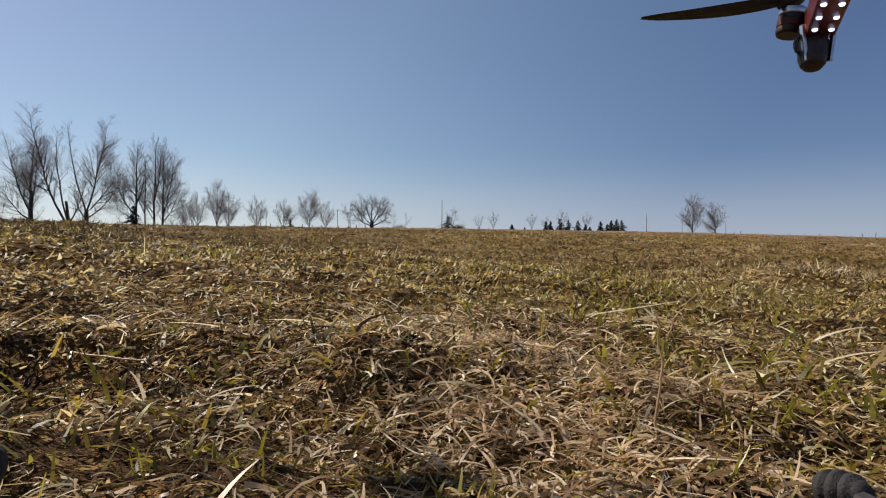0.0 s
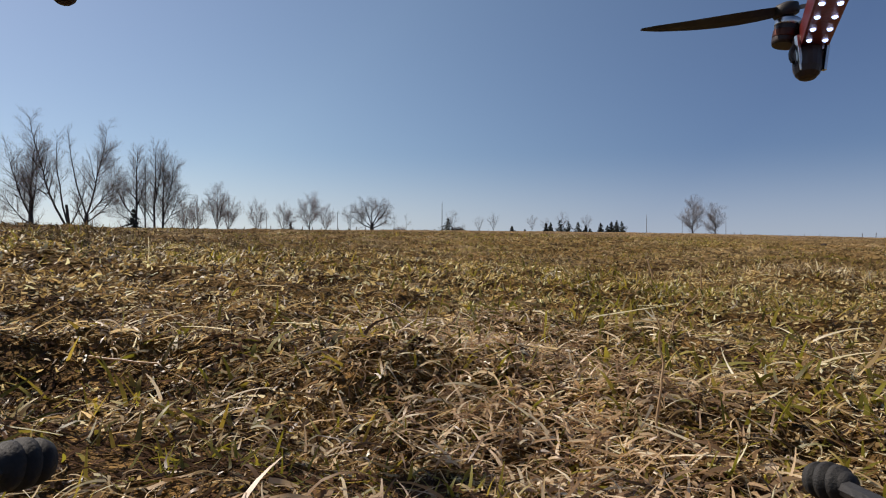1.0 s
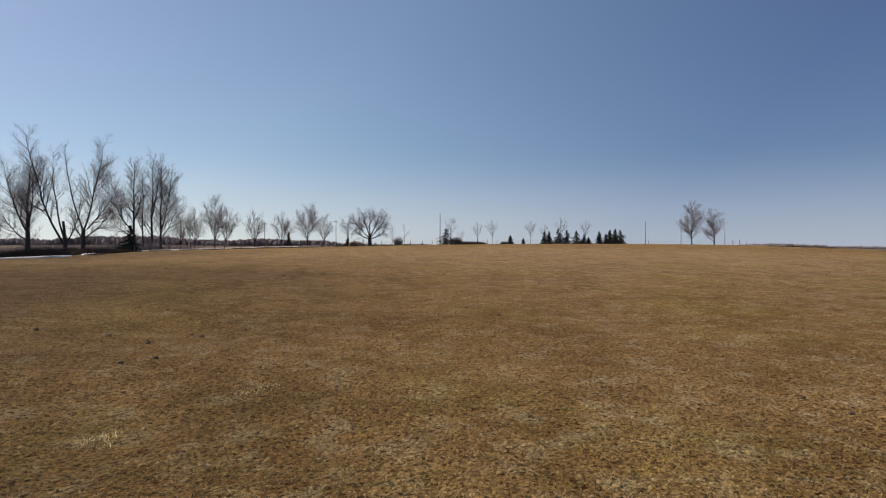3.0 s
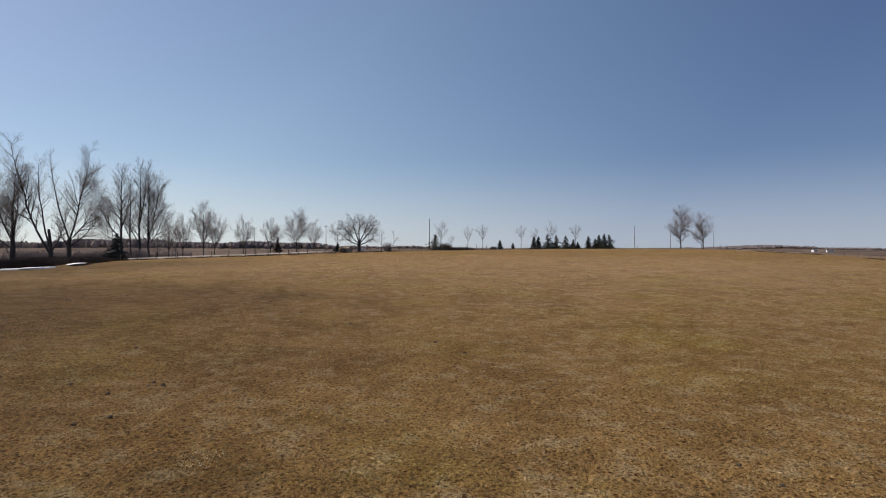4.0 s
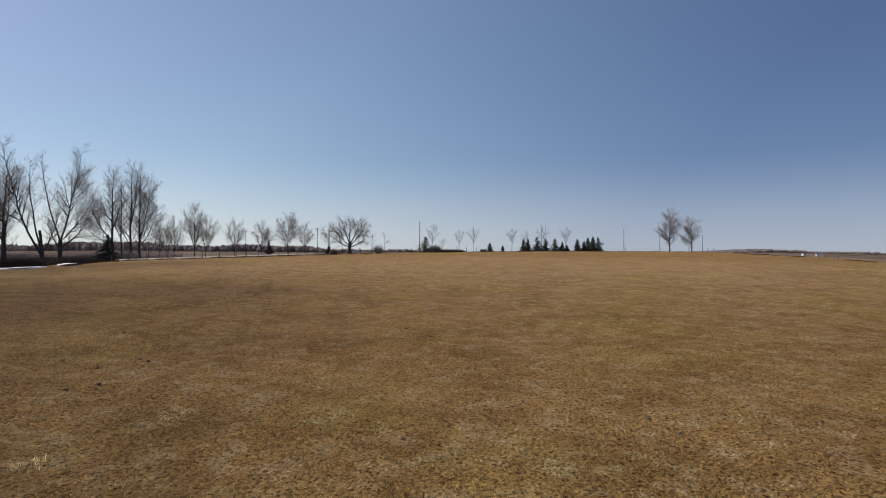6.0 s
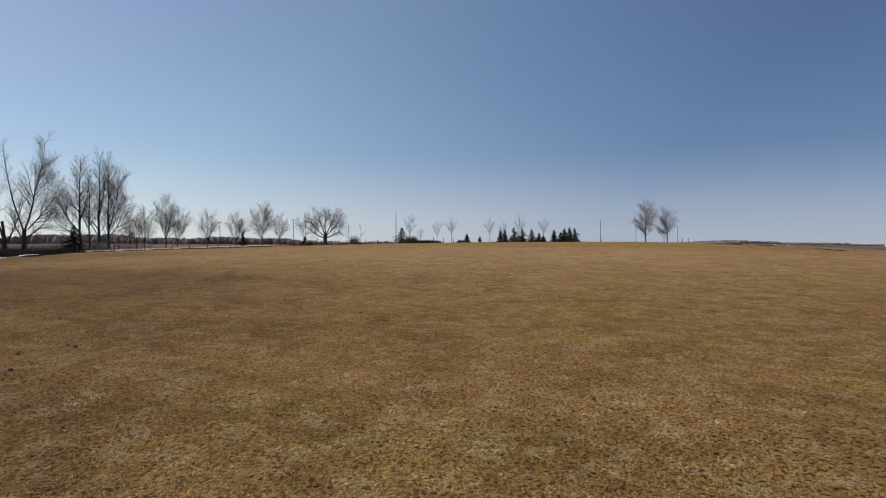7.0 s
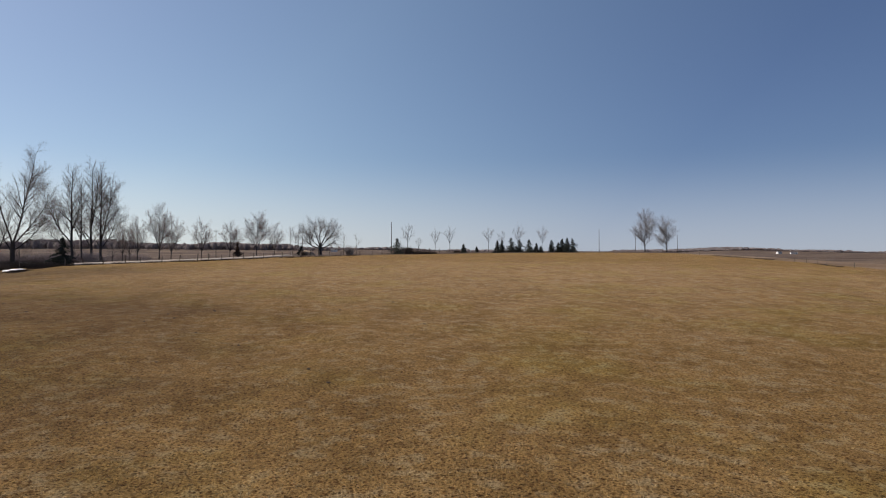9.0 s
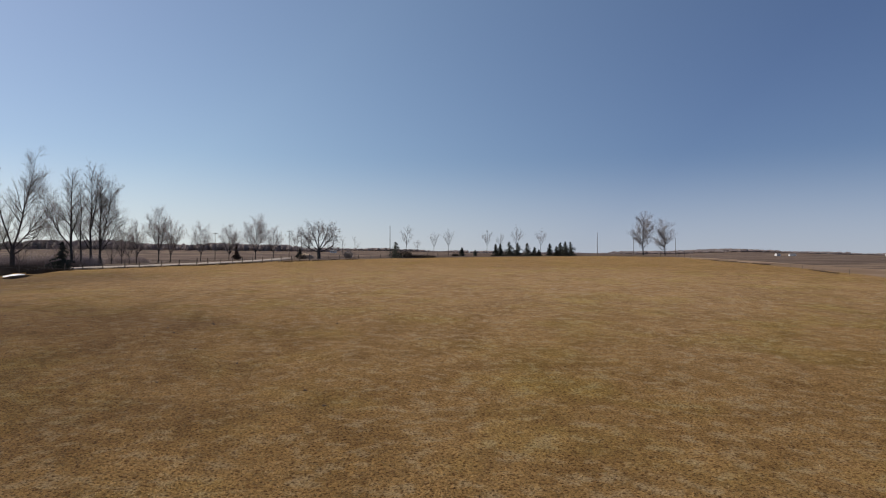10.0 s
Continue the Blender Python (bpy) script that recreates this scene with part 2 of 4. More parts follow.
GREEN = blade_material("green_grass", ((0.0, (0.15, 0.15, 0.020)), (0.5, (0.30, 0.28, 0.04)), (1.0, (0.48, 0.37, 0.08))), 0.45, 0.5)
PALE = blade_material("bleached_straw", ((0.0, (0.157, 0.090, 0.047)), (0.4, (0.448, 0.293, 0.159)), (0.8, (0.739, 0.560, 0.358)), (1.0, (0.950, 0.862, 0.650))), 0.4, 0.45, 0.25)
MEADOW = blade_material("meadow_grass", ((0.0, (0.037, 0.022, 0.010)), (0.25, (0.183, 0.116, 0.041)), (0.5, (0.464, 0.323, 0.115)), (0.8, (0.781, 0.598, 0.270)), (1.0, (0.950, 0.939, 0.586))), 0.45, 0.5, 0.4)
LITTER_SHADE = blade_material("rotting_litter_shade", ((0.0, (0.018, 0.010, 0.006)), (0.5, (0.060, 0.033, 0.019)), (1.0, (0.15, 0.084, 0.046))), 0.9, 0.1, 0.2, 0.05)
CRUMB = blade_material("turf_cushion", ((0.0, (0.146, 0.096, 0.045)), (0.4, (0.189, 0.127, 0.060)), (0.8, (0.216, 0.147, 0.073)), (1.0, (0.243, 0.172, 0.090))), 0.97, 0.0, 0.85, 0.08)
BARK = simple("bark", (0.030, 0.026, 0.024), (0.085, 0.074, 0.068), 1.6, 0.95, relief_m=0.02)
TWIG = simple("twig", (0.165, 0.146, 0.138), (0.31, 0.276, 0.260), 0.7, 0.9)
TWIG_RED = simple("twig_reddish", (0.19, 0.150, 0.142), (0.33, 0.270, 0.255), 0.7, 0.9)
NEEDLE = simple("needle", (0.010, 0.015, 0.010), (0.028, 0.034, 0.021), 1.2, 0.9)
CEDAR = simple("cedar", (0.10, 0.066, 0.048), (0.17, 0.118, 0.086), 1.2, 0.9)
SCRUB = simple("leafless_scrub", (0.085, 0.060, 0.055), (0.165, 0.120, 0.110), 1.2, 0.95)
BRUSH = simple("brush", (0.030, 0.021, 0.016), (0.085, 0.060, 0.042), 1.5, 0.95)
POST = simple("weathered_wood", (0.075, 0.060, 0.048), (0.20, 0.165, 0.135), 3.0, 0.9, relief_m=0.01)
STEEL = simple("fence_wire", (0.14, 0.13, 0.12), (0.26, 0.25, 0.23), 2.0, 0.5, 0.8)
SNOW = simple("old_snow", (0.62, 0.64, 0.68), (0.84, 0.86, 0.88), 0.9, 0.7, relief_m=0.03)
GRAVEL = simple("pale_gravel", (0.19, 0.165, 0.138), (0.34, 0.295, 0.25), 0.6, 0.95, relief_m=0.02)
# far woods: base colour lightened to stand in for haze over the distance
WOODS_HAZED = blade_material("bare_woods_hazed", ((0.0, (0.27, 0.235, 0.235)), (0.5, (0.33, 0.29, 0.285)), (1.0, (0.39, 0.345, 0.335))), 0.95, 0.6, 0.0)
HEAP = simple("old_straw", (0.26, 0.19, 0.13), (0.42, 0.33, 0.24), 0.9, 0.95, relief_m=0.05)
SIDING = simple("white_siding", (0.70, 0.70, 0.69), (0.82, 0.82, 0.81), 0.8, 0.7)
ROOFING = simple("grey_roofing", (0.14, 0.14, 0.15), (0.25, 0.25, 0.26), 1.0, 0.8)
GLASS_DARK = simple("window_dark", (0.02, 0.025, 0.03), (0.05, 0.055, 0.06), 1.0, 0.15)
RED_ALU = simple("red_anodised", (0.13, 0.014, 0.012), (0.22, 0.028, 0.020), 60, 0.38, 0.6, 0.0004)
BLACK = simple("black_plastic", (0.012, 0.012, 0.013), (0.030, 0.029, 0.028), 90, 0.5, 0.0, 0.0004)
BROWN = simple("brown_enamel", (0.018, 0.011, 0.009), (0.046, 0.027, 0.021), 80, 0.45, 0.2)
RUBBER = simple("black_rubber", (0.008, 0.008, 0.008), (0.024, 0.023, 0.022), 120, 0.75, 0.0, 0.0006)
SILVER = simple("machined_metal", (0.45, 0.45, 0.46), (0.68, 0.67, 0.66), 150, 0.28, 1.0)
COPPER = simple("copper_winding", (0.07, 0.026, 0.018), (0.14, 0.052, 0.032), 300, 0.4, 0.9)
CARBON = simple("black_blade", (0.010, 0.009, 0.009), (0.028, 0.024, 0.023), 70, 0.6)
LED = glow("led", (0.36, 0.56, 1.0), 3.2)


# the field: a low swell, as a polynomial in hundreds of metres
SWELL = {(1, 0): -1.880, (0, 1): 1.779, (2, 0): -1.443, (1, 1): 3.195, (0, 2): 3.050, (3, 0): 1.179, (2, 1): -2.022, (1, 2): -1.382, (0, 3): -2.864, (4, 0): 0.225, (3, 1): -0.642, (2, 2): 1.540, (1, 3): 0.349, (0, 4): 0.924, (0, 5): -0.110, (1, 4): -0.019, (2, 3): -0.291}


def relief(x, y):
    """Tussocks and hollows of the turf, in metres; x, y may be arrays."""
    x, y = np.asarray(x, float), np.asarray(y, float)
    r = np.hypot(x, y)
    out = 0 * x
    for n, (wave, high, reach) in enumerate(((0.045, 0.0020, 5), (0.11, 0.0045, 12), (0.27, 0.007, 30), (0.8, 0.014, 60), (2.6, 0.02, 200), (9, 0.05, 400))):
        v = 0 * x
        for k in range(5):
            a = 1.9 * k + 0.7 * n
            v = v + np.sin((x * math.cos(a) + y * math.sin(a)) * 6.283 / (wave * (0.8 + 0.13 * k)) + 2.1 * k + n + 1.3 * np.sin((x * math.sin(a) - y * math.cos(a)) * 2.7 / wave))
        out = out + high * v / 2.2 * np.exp(-(r / reach) ** 2)
    calm = 1 - np.exp(-(r / 0.16) ** 2)
    out = out * calm
    for cx, cy, wide, high in ((0.06, 0.54, 0.20, 0.015), (-0.24, 0.40, 0.06, -0.028), (-0.33, 0.42, 0.05, -0.022), (1.15, 1.95, 0.16, 0.045),
                               (-0.97, 1.7, 0.15, 0.035), (-0.95, 2.8, 0.12, 0.04), (0.22, 0.50, 0.05, -0.012), (0.62, 2.1, 0.08, 0.02), (-0.3, 0.62, 0.07, -0.014)):
        out = out + high * np.exp(-((x - cx) ** 2 + (y - cy) ** 2) / (2 * wide ** 2))
    return out


def past_fence(x, y):
    """Metres beyond the fence that closes the pasture on the east."""
    return (x - 91) * 0.993 - (y - 150) * 0.12


def land(x, y):
    """The height of the land without its turf; x, y may be arrays."""
    x, y = np.asarray(x, float), np.asarray(y, float)
    far = np.hypot(x, y)
    X, Y = np.clip(x, -150, 190) / 100, np.clip(y, -25, 330) / 100
    z = sum(c * X ** i * Y ** j for (i, j), c in SWELL.items())
    s = np.clip((far - 300) / 260, 0, 1)
    s = s * s * (3 - 2 * s)
    drop = np.clip((past_fence(x, y) - 4) / 70, 0, 1)
    z = z * (1 - drop * drop * (3 - 2 * drop))
    hill = 13 * np.exp(-((x + 520) / 420) ** 2 - ((y - 1050) / 330) ** 2) + 9 * np.exp(-((x - 800) / 190) ** 2 - ((y - 1500) / 260) ** 2) + 5 * np.exp(-((x + 60) / 260) ** 2 - ((y - 1300) / 240) ** 2)
    return z * (1 - s) + s * (0.3 * np.sin(x / 160) + 0.3 * np.sin(y / 210)) + hill


def ground_z(x, y):
    return float(land(x, y) + relief(x, y))


# ---- mesh helpers ----
def mesh_of(name, verts, faces, material):
    me = bpy.data.meshes.new(name)
    me.from_pydata(verts, [], faces)
    me.materials.append(material)
    return me


def part(name, source, material, parent, label=""):
    """Links a bmesh, or a mesh made before, as one mesh object under a thing or a part."""
    if isinstance(source, bmesh.types.BMesh):
        me = bpy.data.meshes.new(name)
        source.to_mesh(me)
        source.free()
    else:
        me = source
    if material and not me.materials:
        me.materials.append(material)
    ob = new(name, me)
    ob.parent = parent
    return tagged(ob, label)


def thing(name, where, label, category, group="", kind=""):
    ob = new(name)
    ob.matrix_world = where
    return tagged(ob, label, category, group, kind)


def smooth(ob):
    for p in ob.data.polygons:
        p.use_smooth = True
    return ob


def box(bm, x0, x1, y0, y1, z0, z1, edge=0.0):
    m = Matrix.Translation(((x0 + x1) / 2, (y0 + y1) / 2, (z0 + z1) / 2)) @ Matrix.Diagonal((x1 - x0, y1 - y0, z1 - z0, 1))
    made = bmesh.ops.create_cube(bm, size=1, matrix=m)["verts"]
    if edge:
        es = list({e for v in made for e in v.link_edges})
        bmesh.ops.bevel(bm, geom=es, offset=edge, segments=2, affect="EDGES", profile=0.6)


def lathe(bm, profile, n=16, m=None):
    """A turned shape from (radius, height) pairs, closed at both ends."""
    rings = []
    for r, z in profile:
        rings.append([bm.verts.new(Vector((r * math.cos(6.28318 * k / n), r * math.sin(6.28318 * k / n), z))) for k in range(n)])
    for a, b in zip(rings, rings[1:]):
        for k in range(n):
            bm.faces.new((a[k], a[(k + 1) % n], b[(k + 1) % n], b[k]))
    bm.faces.new(rings[0][::-1])
    bm.faces.new(rings[-1])
    if m is not None:
        bmesh.ops.transform(bm, matrix=m, verts=[v for ring in rings for v in ring])


def tube(V, F, pts, radii, sides, point=False):
    """Adds a tapering tube along pts to the lists V and F, ending in a point if asked."""
    base, n = len(V), len(pts)
    last = n - 1 if point else n
    for i, (p, r) in enumerate(zip(pts[:last], radii)):
        d = pts[min(i + 1, n - 1)] - pts[max(i - 1, 0)]
        a = d.orthogonal().normalized()
        b = d.cross(a).normalized()
        for k in range(sides):
            w = 6.28318 * k / sides
            V.append(p + a * (r * math.cos(w)) + b * (r * math.sin(w)))
    for i in range(last - 1):
        for k in range(sides):
            q = base + i * sides
            F.append((q + k, q + (k + 1) % sides, q + sides + (k + 1) % sides, q + sides + k))
    if point:
        V.append(pts[-1])
        q = base + (last - 1) * sides
        F.extend((q + k, q + (k + 1) % sides, len(V) - 1) for k in range(sides))


# ---- ground: one sheet to the horizon, finest in front of the start ----
def make_ground():
    radii = np.concatenate([[0.0], np.geomspace(0.03, 90, 250), np.geomspace(92, 4600, 90)])
    turns = np.radians(np.concatenate([np.arange(-50, 50, 0.3), np.arange(50, 310, 3.0)]))
    R, A = np.meshgrid(radii[1:], turns, indexing="ij")
    x, y = R * np.sin(A), R * np.cos(A)
    z = land(x, y) + relief(x, y)
    verts = np.concatenate([[[0, 0, ground_z(0, 0)]], np.stack([x, y, z], -1).reshape(-1, 3)])
    n, m = len(turns), len(radii) - 1
    faces = [(0, 1 + (k + 1) % n, 1 + k) for k in range(n)]
    for i in range(m - 1):
        a = 1 + i * n
        faces += [(a + k, a + (k + 1) % n, a + n + (k + 1) % n, a + n + k) for k in range(n)]
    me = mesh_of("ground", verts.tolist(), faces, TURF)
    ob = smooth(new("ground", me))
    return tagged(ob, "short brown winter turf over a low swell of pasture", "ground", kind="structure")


make_ground()


# ---- grass ----
rng = np.random.default_rng(7)


def blades(name, x, y, length, width, tilt, bend, segments, material, label, lift=0.0, curl=0.12):
    """One sheet of many ribbon blades: each starts at (x, y), leans tilt from the ground at first and bends over by bend."""
    n = len(x)
    head = rng.uniform(0, 6.28318, n)
    dx, dy = np.cos(head), np.sin(head)
    z0 = land(x, y) + relief(x, y) + lift
    s = np.linspace(0, 1, segments + 1)
    px, pz = np.zeros((n, segments + 1)), np.zeros((n, segments + 1))
    for k in range(1, segments + 1):
        a = tilt - bend * (s[k - 1] + s[k]) / 2
        px[:, k] = px[:, k - 1] + np.cos(a) * length / segments
        pz[:, k] = pz[:, k - 1] + np.sin(a) * length / segments
    sway = rng.normal(0, curl, n)[:, None] * length[:, None] * s[None] ** 2
    cx = x[:, None] + dx[:, None] * px - dy[:, None] * sway
    cy = y[:, None] + dy[:, None] * px + dx[:, None] * sway
    cz = np.maximum(z0[:, None] + pz, land(cx, cy) + relief(cx, cy) + 0.0012)
    half = width[:, None] / 2 * (1 - 0.75 * s[None] ** 1.5)
    roll = rng.normal(0, 0.5, n)[:, None]
    ox, oy, oz = -dy[:, None] * half * np.cos(roll), dx[:, None] * half * np.cos(roll), half * np.sin(roll)
    v = np.stack([np.stack([cx - ox, cy - oy, cz - oz], -1), np.stack([cx + ox, cy + oy, cz + oz], -1)], 2).reshape(-1, 3)
    per = 2 * (segments + 1)
    q = np.array([[2 * k, 2 * k + 1, 2 * k + 3, 2 * k + 2] for k in range(segments)])
    f = (np.arange(n)[:, None, None] * per + q[None]).reshape(-1, 4)
    me = bpy.data.meshes.new(name)
    me.vertices.add(len(v))
    me.vertices.foreach_set("co", v.astype(np.float32).ravel())
    me.loops.add(f.size)
    me.loops.foreach_set("vertex_index", f.astype(np.int32).ravel())
    me.polygons.add(len(f))
    me.polygons.foreach_set("loop_start", np.arange(0, f.size, 4, dtype=np.int32))
    me.polygons.foreach_set("loop_total", np.full(len(f), 4, dtype=np.int32))
    me.update()
    me.validate()
    me.materials.append(material)
    return tagged(new(name, me), label, "grass", kind="stuff")


def scatter(n, r0, r1, half=50.0, power=1.0, behind=0.0):
    """n places in a fan ahead of the start, from r0 to r1 metres; power 1 is even over the area."""
    u = rng.uniform(0, 1, n)
    e = 2.0 * power
    r = (r0 ** e + u * (r1 ** e - r0 ** e)) ** (1 / e)
    a = np.radians(rng.uniform(-half, half, n))
    return r * np.sin(a), r * np.cos(a) - behind


def clumped(n, each, r0, r1, half, power, wide):
    """Places of n tufts of several blades each, drawn together within about wide metres."""
    x, y = scatter(n, r0, r1, half, power)
    size = rng.uniform(0.5, 1.5, n)
    far = 0.7 + np.hypot(x, y) / 40
    x, y, size = np.repeat(x, each), np.repeat(y, each), np.repeat(size * far, each)
    return x + rng.normal(0, wide, len(x)) * size, y + rng.normal(0, wide, len(x)) * size


def U(a, b, n):
    return rng.uniform(a, b, n)


def cushions(n, r0, r1):
    """Low uneven cushions of cropped turf, each a small faceted hump."""
    x, y = scatter(n, r0, r1, 47, 0.33)
    keep = (past_fence(x, y) < 0) & (rng.uniform(0, 1, n) < np.clip((r1 - np.hypot(x, y)) / 70, 0, 1))
    x, y = x[keep], y[keep]
    n = len(x)
    r = np.hypot(x, y)
    wide = U(0.016, 0.044, n) * (0.8 + r / 120)
    tall = wide * U(0.25, 0.6, n)
    a = np.arange(6) * (math.pi / 3) + U(0, 1, n)[:, None]
    q = wide[:, None] * rng.uniform(0.65, 1.35, (n, 6))
    bx, by = x[:, None] + q * np.cos(a), y[:, None] + q * np.sin(a)
    bz = land(bx, by) + relief(bx, by) - 0.004
    tx, ty = x + wide * U(-0.4, 0.4, n), y + wide * U(-0.4, 0.4, n)
    tz = land(tx, ty) + relief(tx, ty) + tall
    v = np.concatenate([np.stack([bx, by, bz], -1), np.stack([tx, ty, tz], -1)[:, None, :]], 1).reshape(-1, 3)
    f = (np.arange(n)[:, None, None] * 7 + np.array([[k, (k + 1) % 6, 6] for k in range(6)])[None]).reshape(-1, 3)
    me = bpy.data.meshes.new("turf_cushion")
    me.vertices.add(len(v))
    me.vertices.foreach_set("co", v.astype(np.float32).ravel())
    me.loops.add(f.size)
    me.loops.foreach_set("vertex_index", f.astype(np.int32).ravel())
    me.polygons.add(len(f))
    me.polygons.foreach_set("loop_start", np.arange(0, f.size, 3, dtype=np.int32))
    me.polygons.foreach_set("loop_total", np.full(len(f), 3, dtype=np.int32))
    me.update()
    me.validate()
    me.materials.append(CRUMB)
    return tagged(new("turf_cushion", me), "low uneven cushions of cropped brown turf", "grass", kind="stuff")


def make_grass():
    # hollows in the mat, where only rotting litter shows; the third and fourth stand in for the drone's shadow
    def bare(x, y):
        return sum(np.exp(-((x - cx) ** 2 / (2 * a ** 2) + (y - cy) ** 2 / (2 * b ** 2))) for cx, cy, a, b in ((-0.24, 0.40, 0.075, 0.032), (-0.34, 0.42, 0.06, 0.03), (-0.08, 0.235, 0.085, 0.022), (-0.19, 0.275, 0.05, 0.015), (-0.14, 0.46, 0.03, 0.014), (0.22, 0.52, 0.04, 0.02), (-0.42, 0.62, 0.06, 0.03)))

    x, y = scatter(46000, 0.17, 0.9, 56, 0.7)
    keep = (bare(x, y) < rng.uniform(0.15, 0.7, len(x))) & (np.hypot(x, y) < rng.uniform(0.45, 1.0, len(x)))
    x, y = x[keep], y[keep]
    n = len(x)
    r = np.hypot(x, y)
    size = np.clip(r / 0.5, 0.4, 1.0) * np.clip(1.35 - r, 0.5, 1.0)
    blades("dead_grass", x, y, U(0.005, 0.018, n) * size, U(0.0013, 0.0040, n) * size, U(-0.1, 1.2, n), U(0.0, 2.0, n), 3, STRAW, "matted dead straw-coloured grass blades close by")
    # besides litter, these dark blades paint in the drone's shadow and shade between blades
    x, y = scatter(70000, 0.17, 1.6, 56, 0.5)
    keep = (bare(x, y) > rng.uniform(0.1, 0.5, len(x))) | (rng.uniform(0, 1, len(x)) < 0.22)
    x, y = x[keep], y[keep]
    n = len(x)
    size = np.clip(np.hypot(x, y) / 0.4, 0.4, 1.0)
    blades("leaf_litter_shade", x, y, U(0.004, 0.013, n) * size, U(0.0010, 0.0030, n) * size, U(-0.1, 0.9, n), U(0.0, 1.9, n), 2, LITTER_SHADE, "dark reddish-brown rotting grass litter in the hollows, also standing in for the drone's shadow")
    x, y = scatter(98000, 0.42, 3.2, 52, 0.7)
    n = len(x)
    fit = np.clip(np.hypot(x, y) / 1.2, 0.45, 1.0)
    blades("dead_grass", x, y, U(0.005, 0.018, n) * fit, U(0.0028, 0.0078, n) * fit, U(0.0, 1.3, n), U(0.0, 1.5, n), 2, MEADOW, "short dead brown and tan grass blades in the pasture")
    x, y = scatter(32000, 2.6, 8.0, 50, 0.5)
    n = len(x)
    blades("dead_grass", x, y, U(0.010, 0.034, n), U(0.003, 0.008, n), U(0.0, 1.2, n), U(0.0, 1.4, n), 2, MEADOW, "short dead brown and tan grass blades further out")
    x, y = clumped(11000, 6, 2.6, 12, 50, 0.6, 0.022)
    n = len(x)
    blades("dead_grass", x, y, U(0.016, 0.042, n), U(0.005, 0.012, n), U(0.1, 1.1, n), U(0.0, 1.0, n), 1, TUFT, "short brown tufted grass of the open pasture")
    x, y = clumped(14000, 5, 9.5, 70, 47, 0.42, 0.030)
    n = len(x)
    r = np.hypot(x, y)
    blades("dead_grass", x, y, U(0.030, 0.065, n) * (0.75 + r / 60), U(0.014, 0.028, n) * (0.75 + r / 60), U(0.05, 0.95, n), U(0.0, 0.8, n), 1, TUFT, "short brown tufted grass over the pasture")
    cushions(80000, 4.0, 60)
    # living blades, in drifts
    x, y = scatter(66000, 0.13, 11, 52, 0.42)
    keep = (np.sin(x * 5.1 + 1.2 * np.sin(y * 3.3)) + np.sin(y * 4.3 + 1.7) + rng.normal(0, 0.9, len(x))) > 0.25
    x, y = x[keep], y[keep]
    n = len(x)
    size = np.clip(np.hypot(x, y) / 0.4, 0.5, 1.3) * (1 + np.hypot(x, y) / 8)
    blades("green_grass", x, y, U(0.007, 0.024, n) * size, U(0.0014, 0.0036, n) * size, U(0.2, 1.4, n), U(0.0, 1.2, n), 3, GREEN, "short yellow-green spring grass between the dead blades")
    # a loose layer of longer bent stems
    x, y = scatter(9000, 0.11, 1.2, 54, 0.6)
    keep = (bare(x, y) < 0.4) & (np.hypot(x, y) < rng.uniform(0.35, 0.9, len(x)))
    x, y = x[keep], y[keep]
    n = len(x)
    size = np.clip(np.hypot(x, y) / 0.45, 0.4, 1.0)
    blades("dead_stem", x, y, U(0.012, 0.045, n) * size, U(0.0012, 0.0028, n) * size, U(-0.05, 0.6, n), U(0.0, 1.5, n), 5, STRAW, "pale bent dead stems lying over the turf", 0.004, 0.5)
    x, y = scatter(9000, 0.16, 0.62, 30, 0.8)
    keep = (bare(x, y) < 0.25) & (x > -0.06 + 0.10 * y + rng.normal(0, 0.05, len(x))) & (x < 0.13 + rng.normal(0, 0.04, len(x)))
    x, y = x[keep], y[keep]
    n = len(x)
    blades("dead_stem", x, y, U(0.006, 0.024, n), U(0.0010, 0.0024, n), U(-0.1, 0.9, n), U(0.0, 1.8, n), 4, PALE, "thick mat of bleached bent straw", 0.006, 0.4)
    # broken stalks lying about, and a few standing
    x, y = scatter(240, 0.45, 6, 50, 0.6)
    n = len(x)
    blades("dry_stalk", x, y, U(0.03, 0.09, n), U(0.0014, 0.0028, n), U(-0.02, 0.25, n), U(-0.2, 0.4, n), 4, STRAW, "pale broken dry stalks lying on the turf", 0.012)
    x, y = scatter(90, 0.6, 7, 48, 0.6)
    n = len(x)
    blades("dry_stalk", x, y, U(0.03, 0.08, n), U(0.0016, 0.003, n), U(0.7, 1.5, n), U(-0.1, 0.5, n), 4, STRAW, "thin dry stalks standing in the turf")


make_grass()


def stalk(pts, thick, label):
    """One dry stem, kinked where it was trodden."""
    base = Vector(pts[0])
    V, F = [], []
    run = []
    for a, b in zip(pts, pts[1:]):
        a, b = Vector(a) - base, Vector(b) - base
        run += [a.lerp(b, k / 4) + Vector((rng.normal(0, 0.0008), rng.normal(0, 0.0008), 0)) for k in range(4)]
    run.append(Vector(pts[-1]) - base)
    tube(V, F, run, list(np.linspace(thick, thick * 0.6, len(run))), 6)
    ob = smooth(new("dry_stalk", mesh_of("dry_stalk", V, F, PALE)))
    ob.location = base
    tagged(ob, label, "stalk", "single stalks near the start")


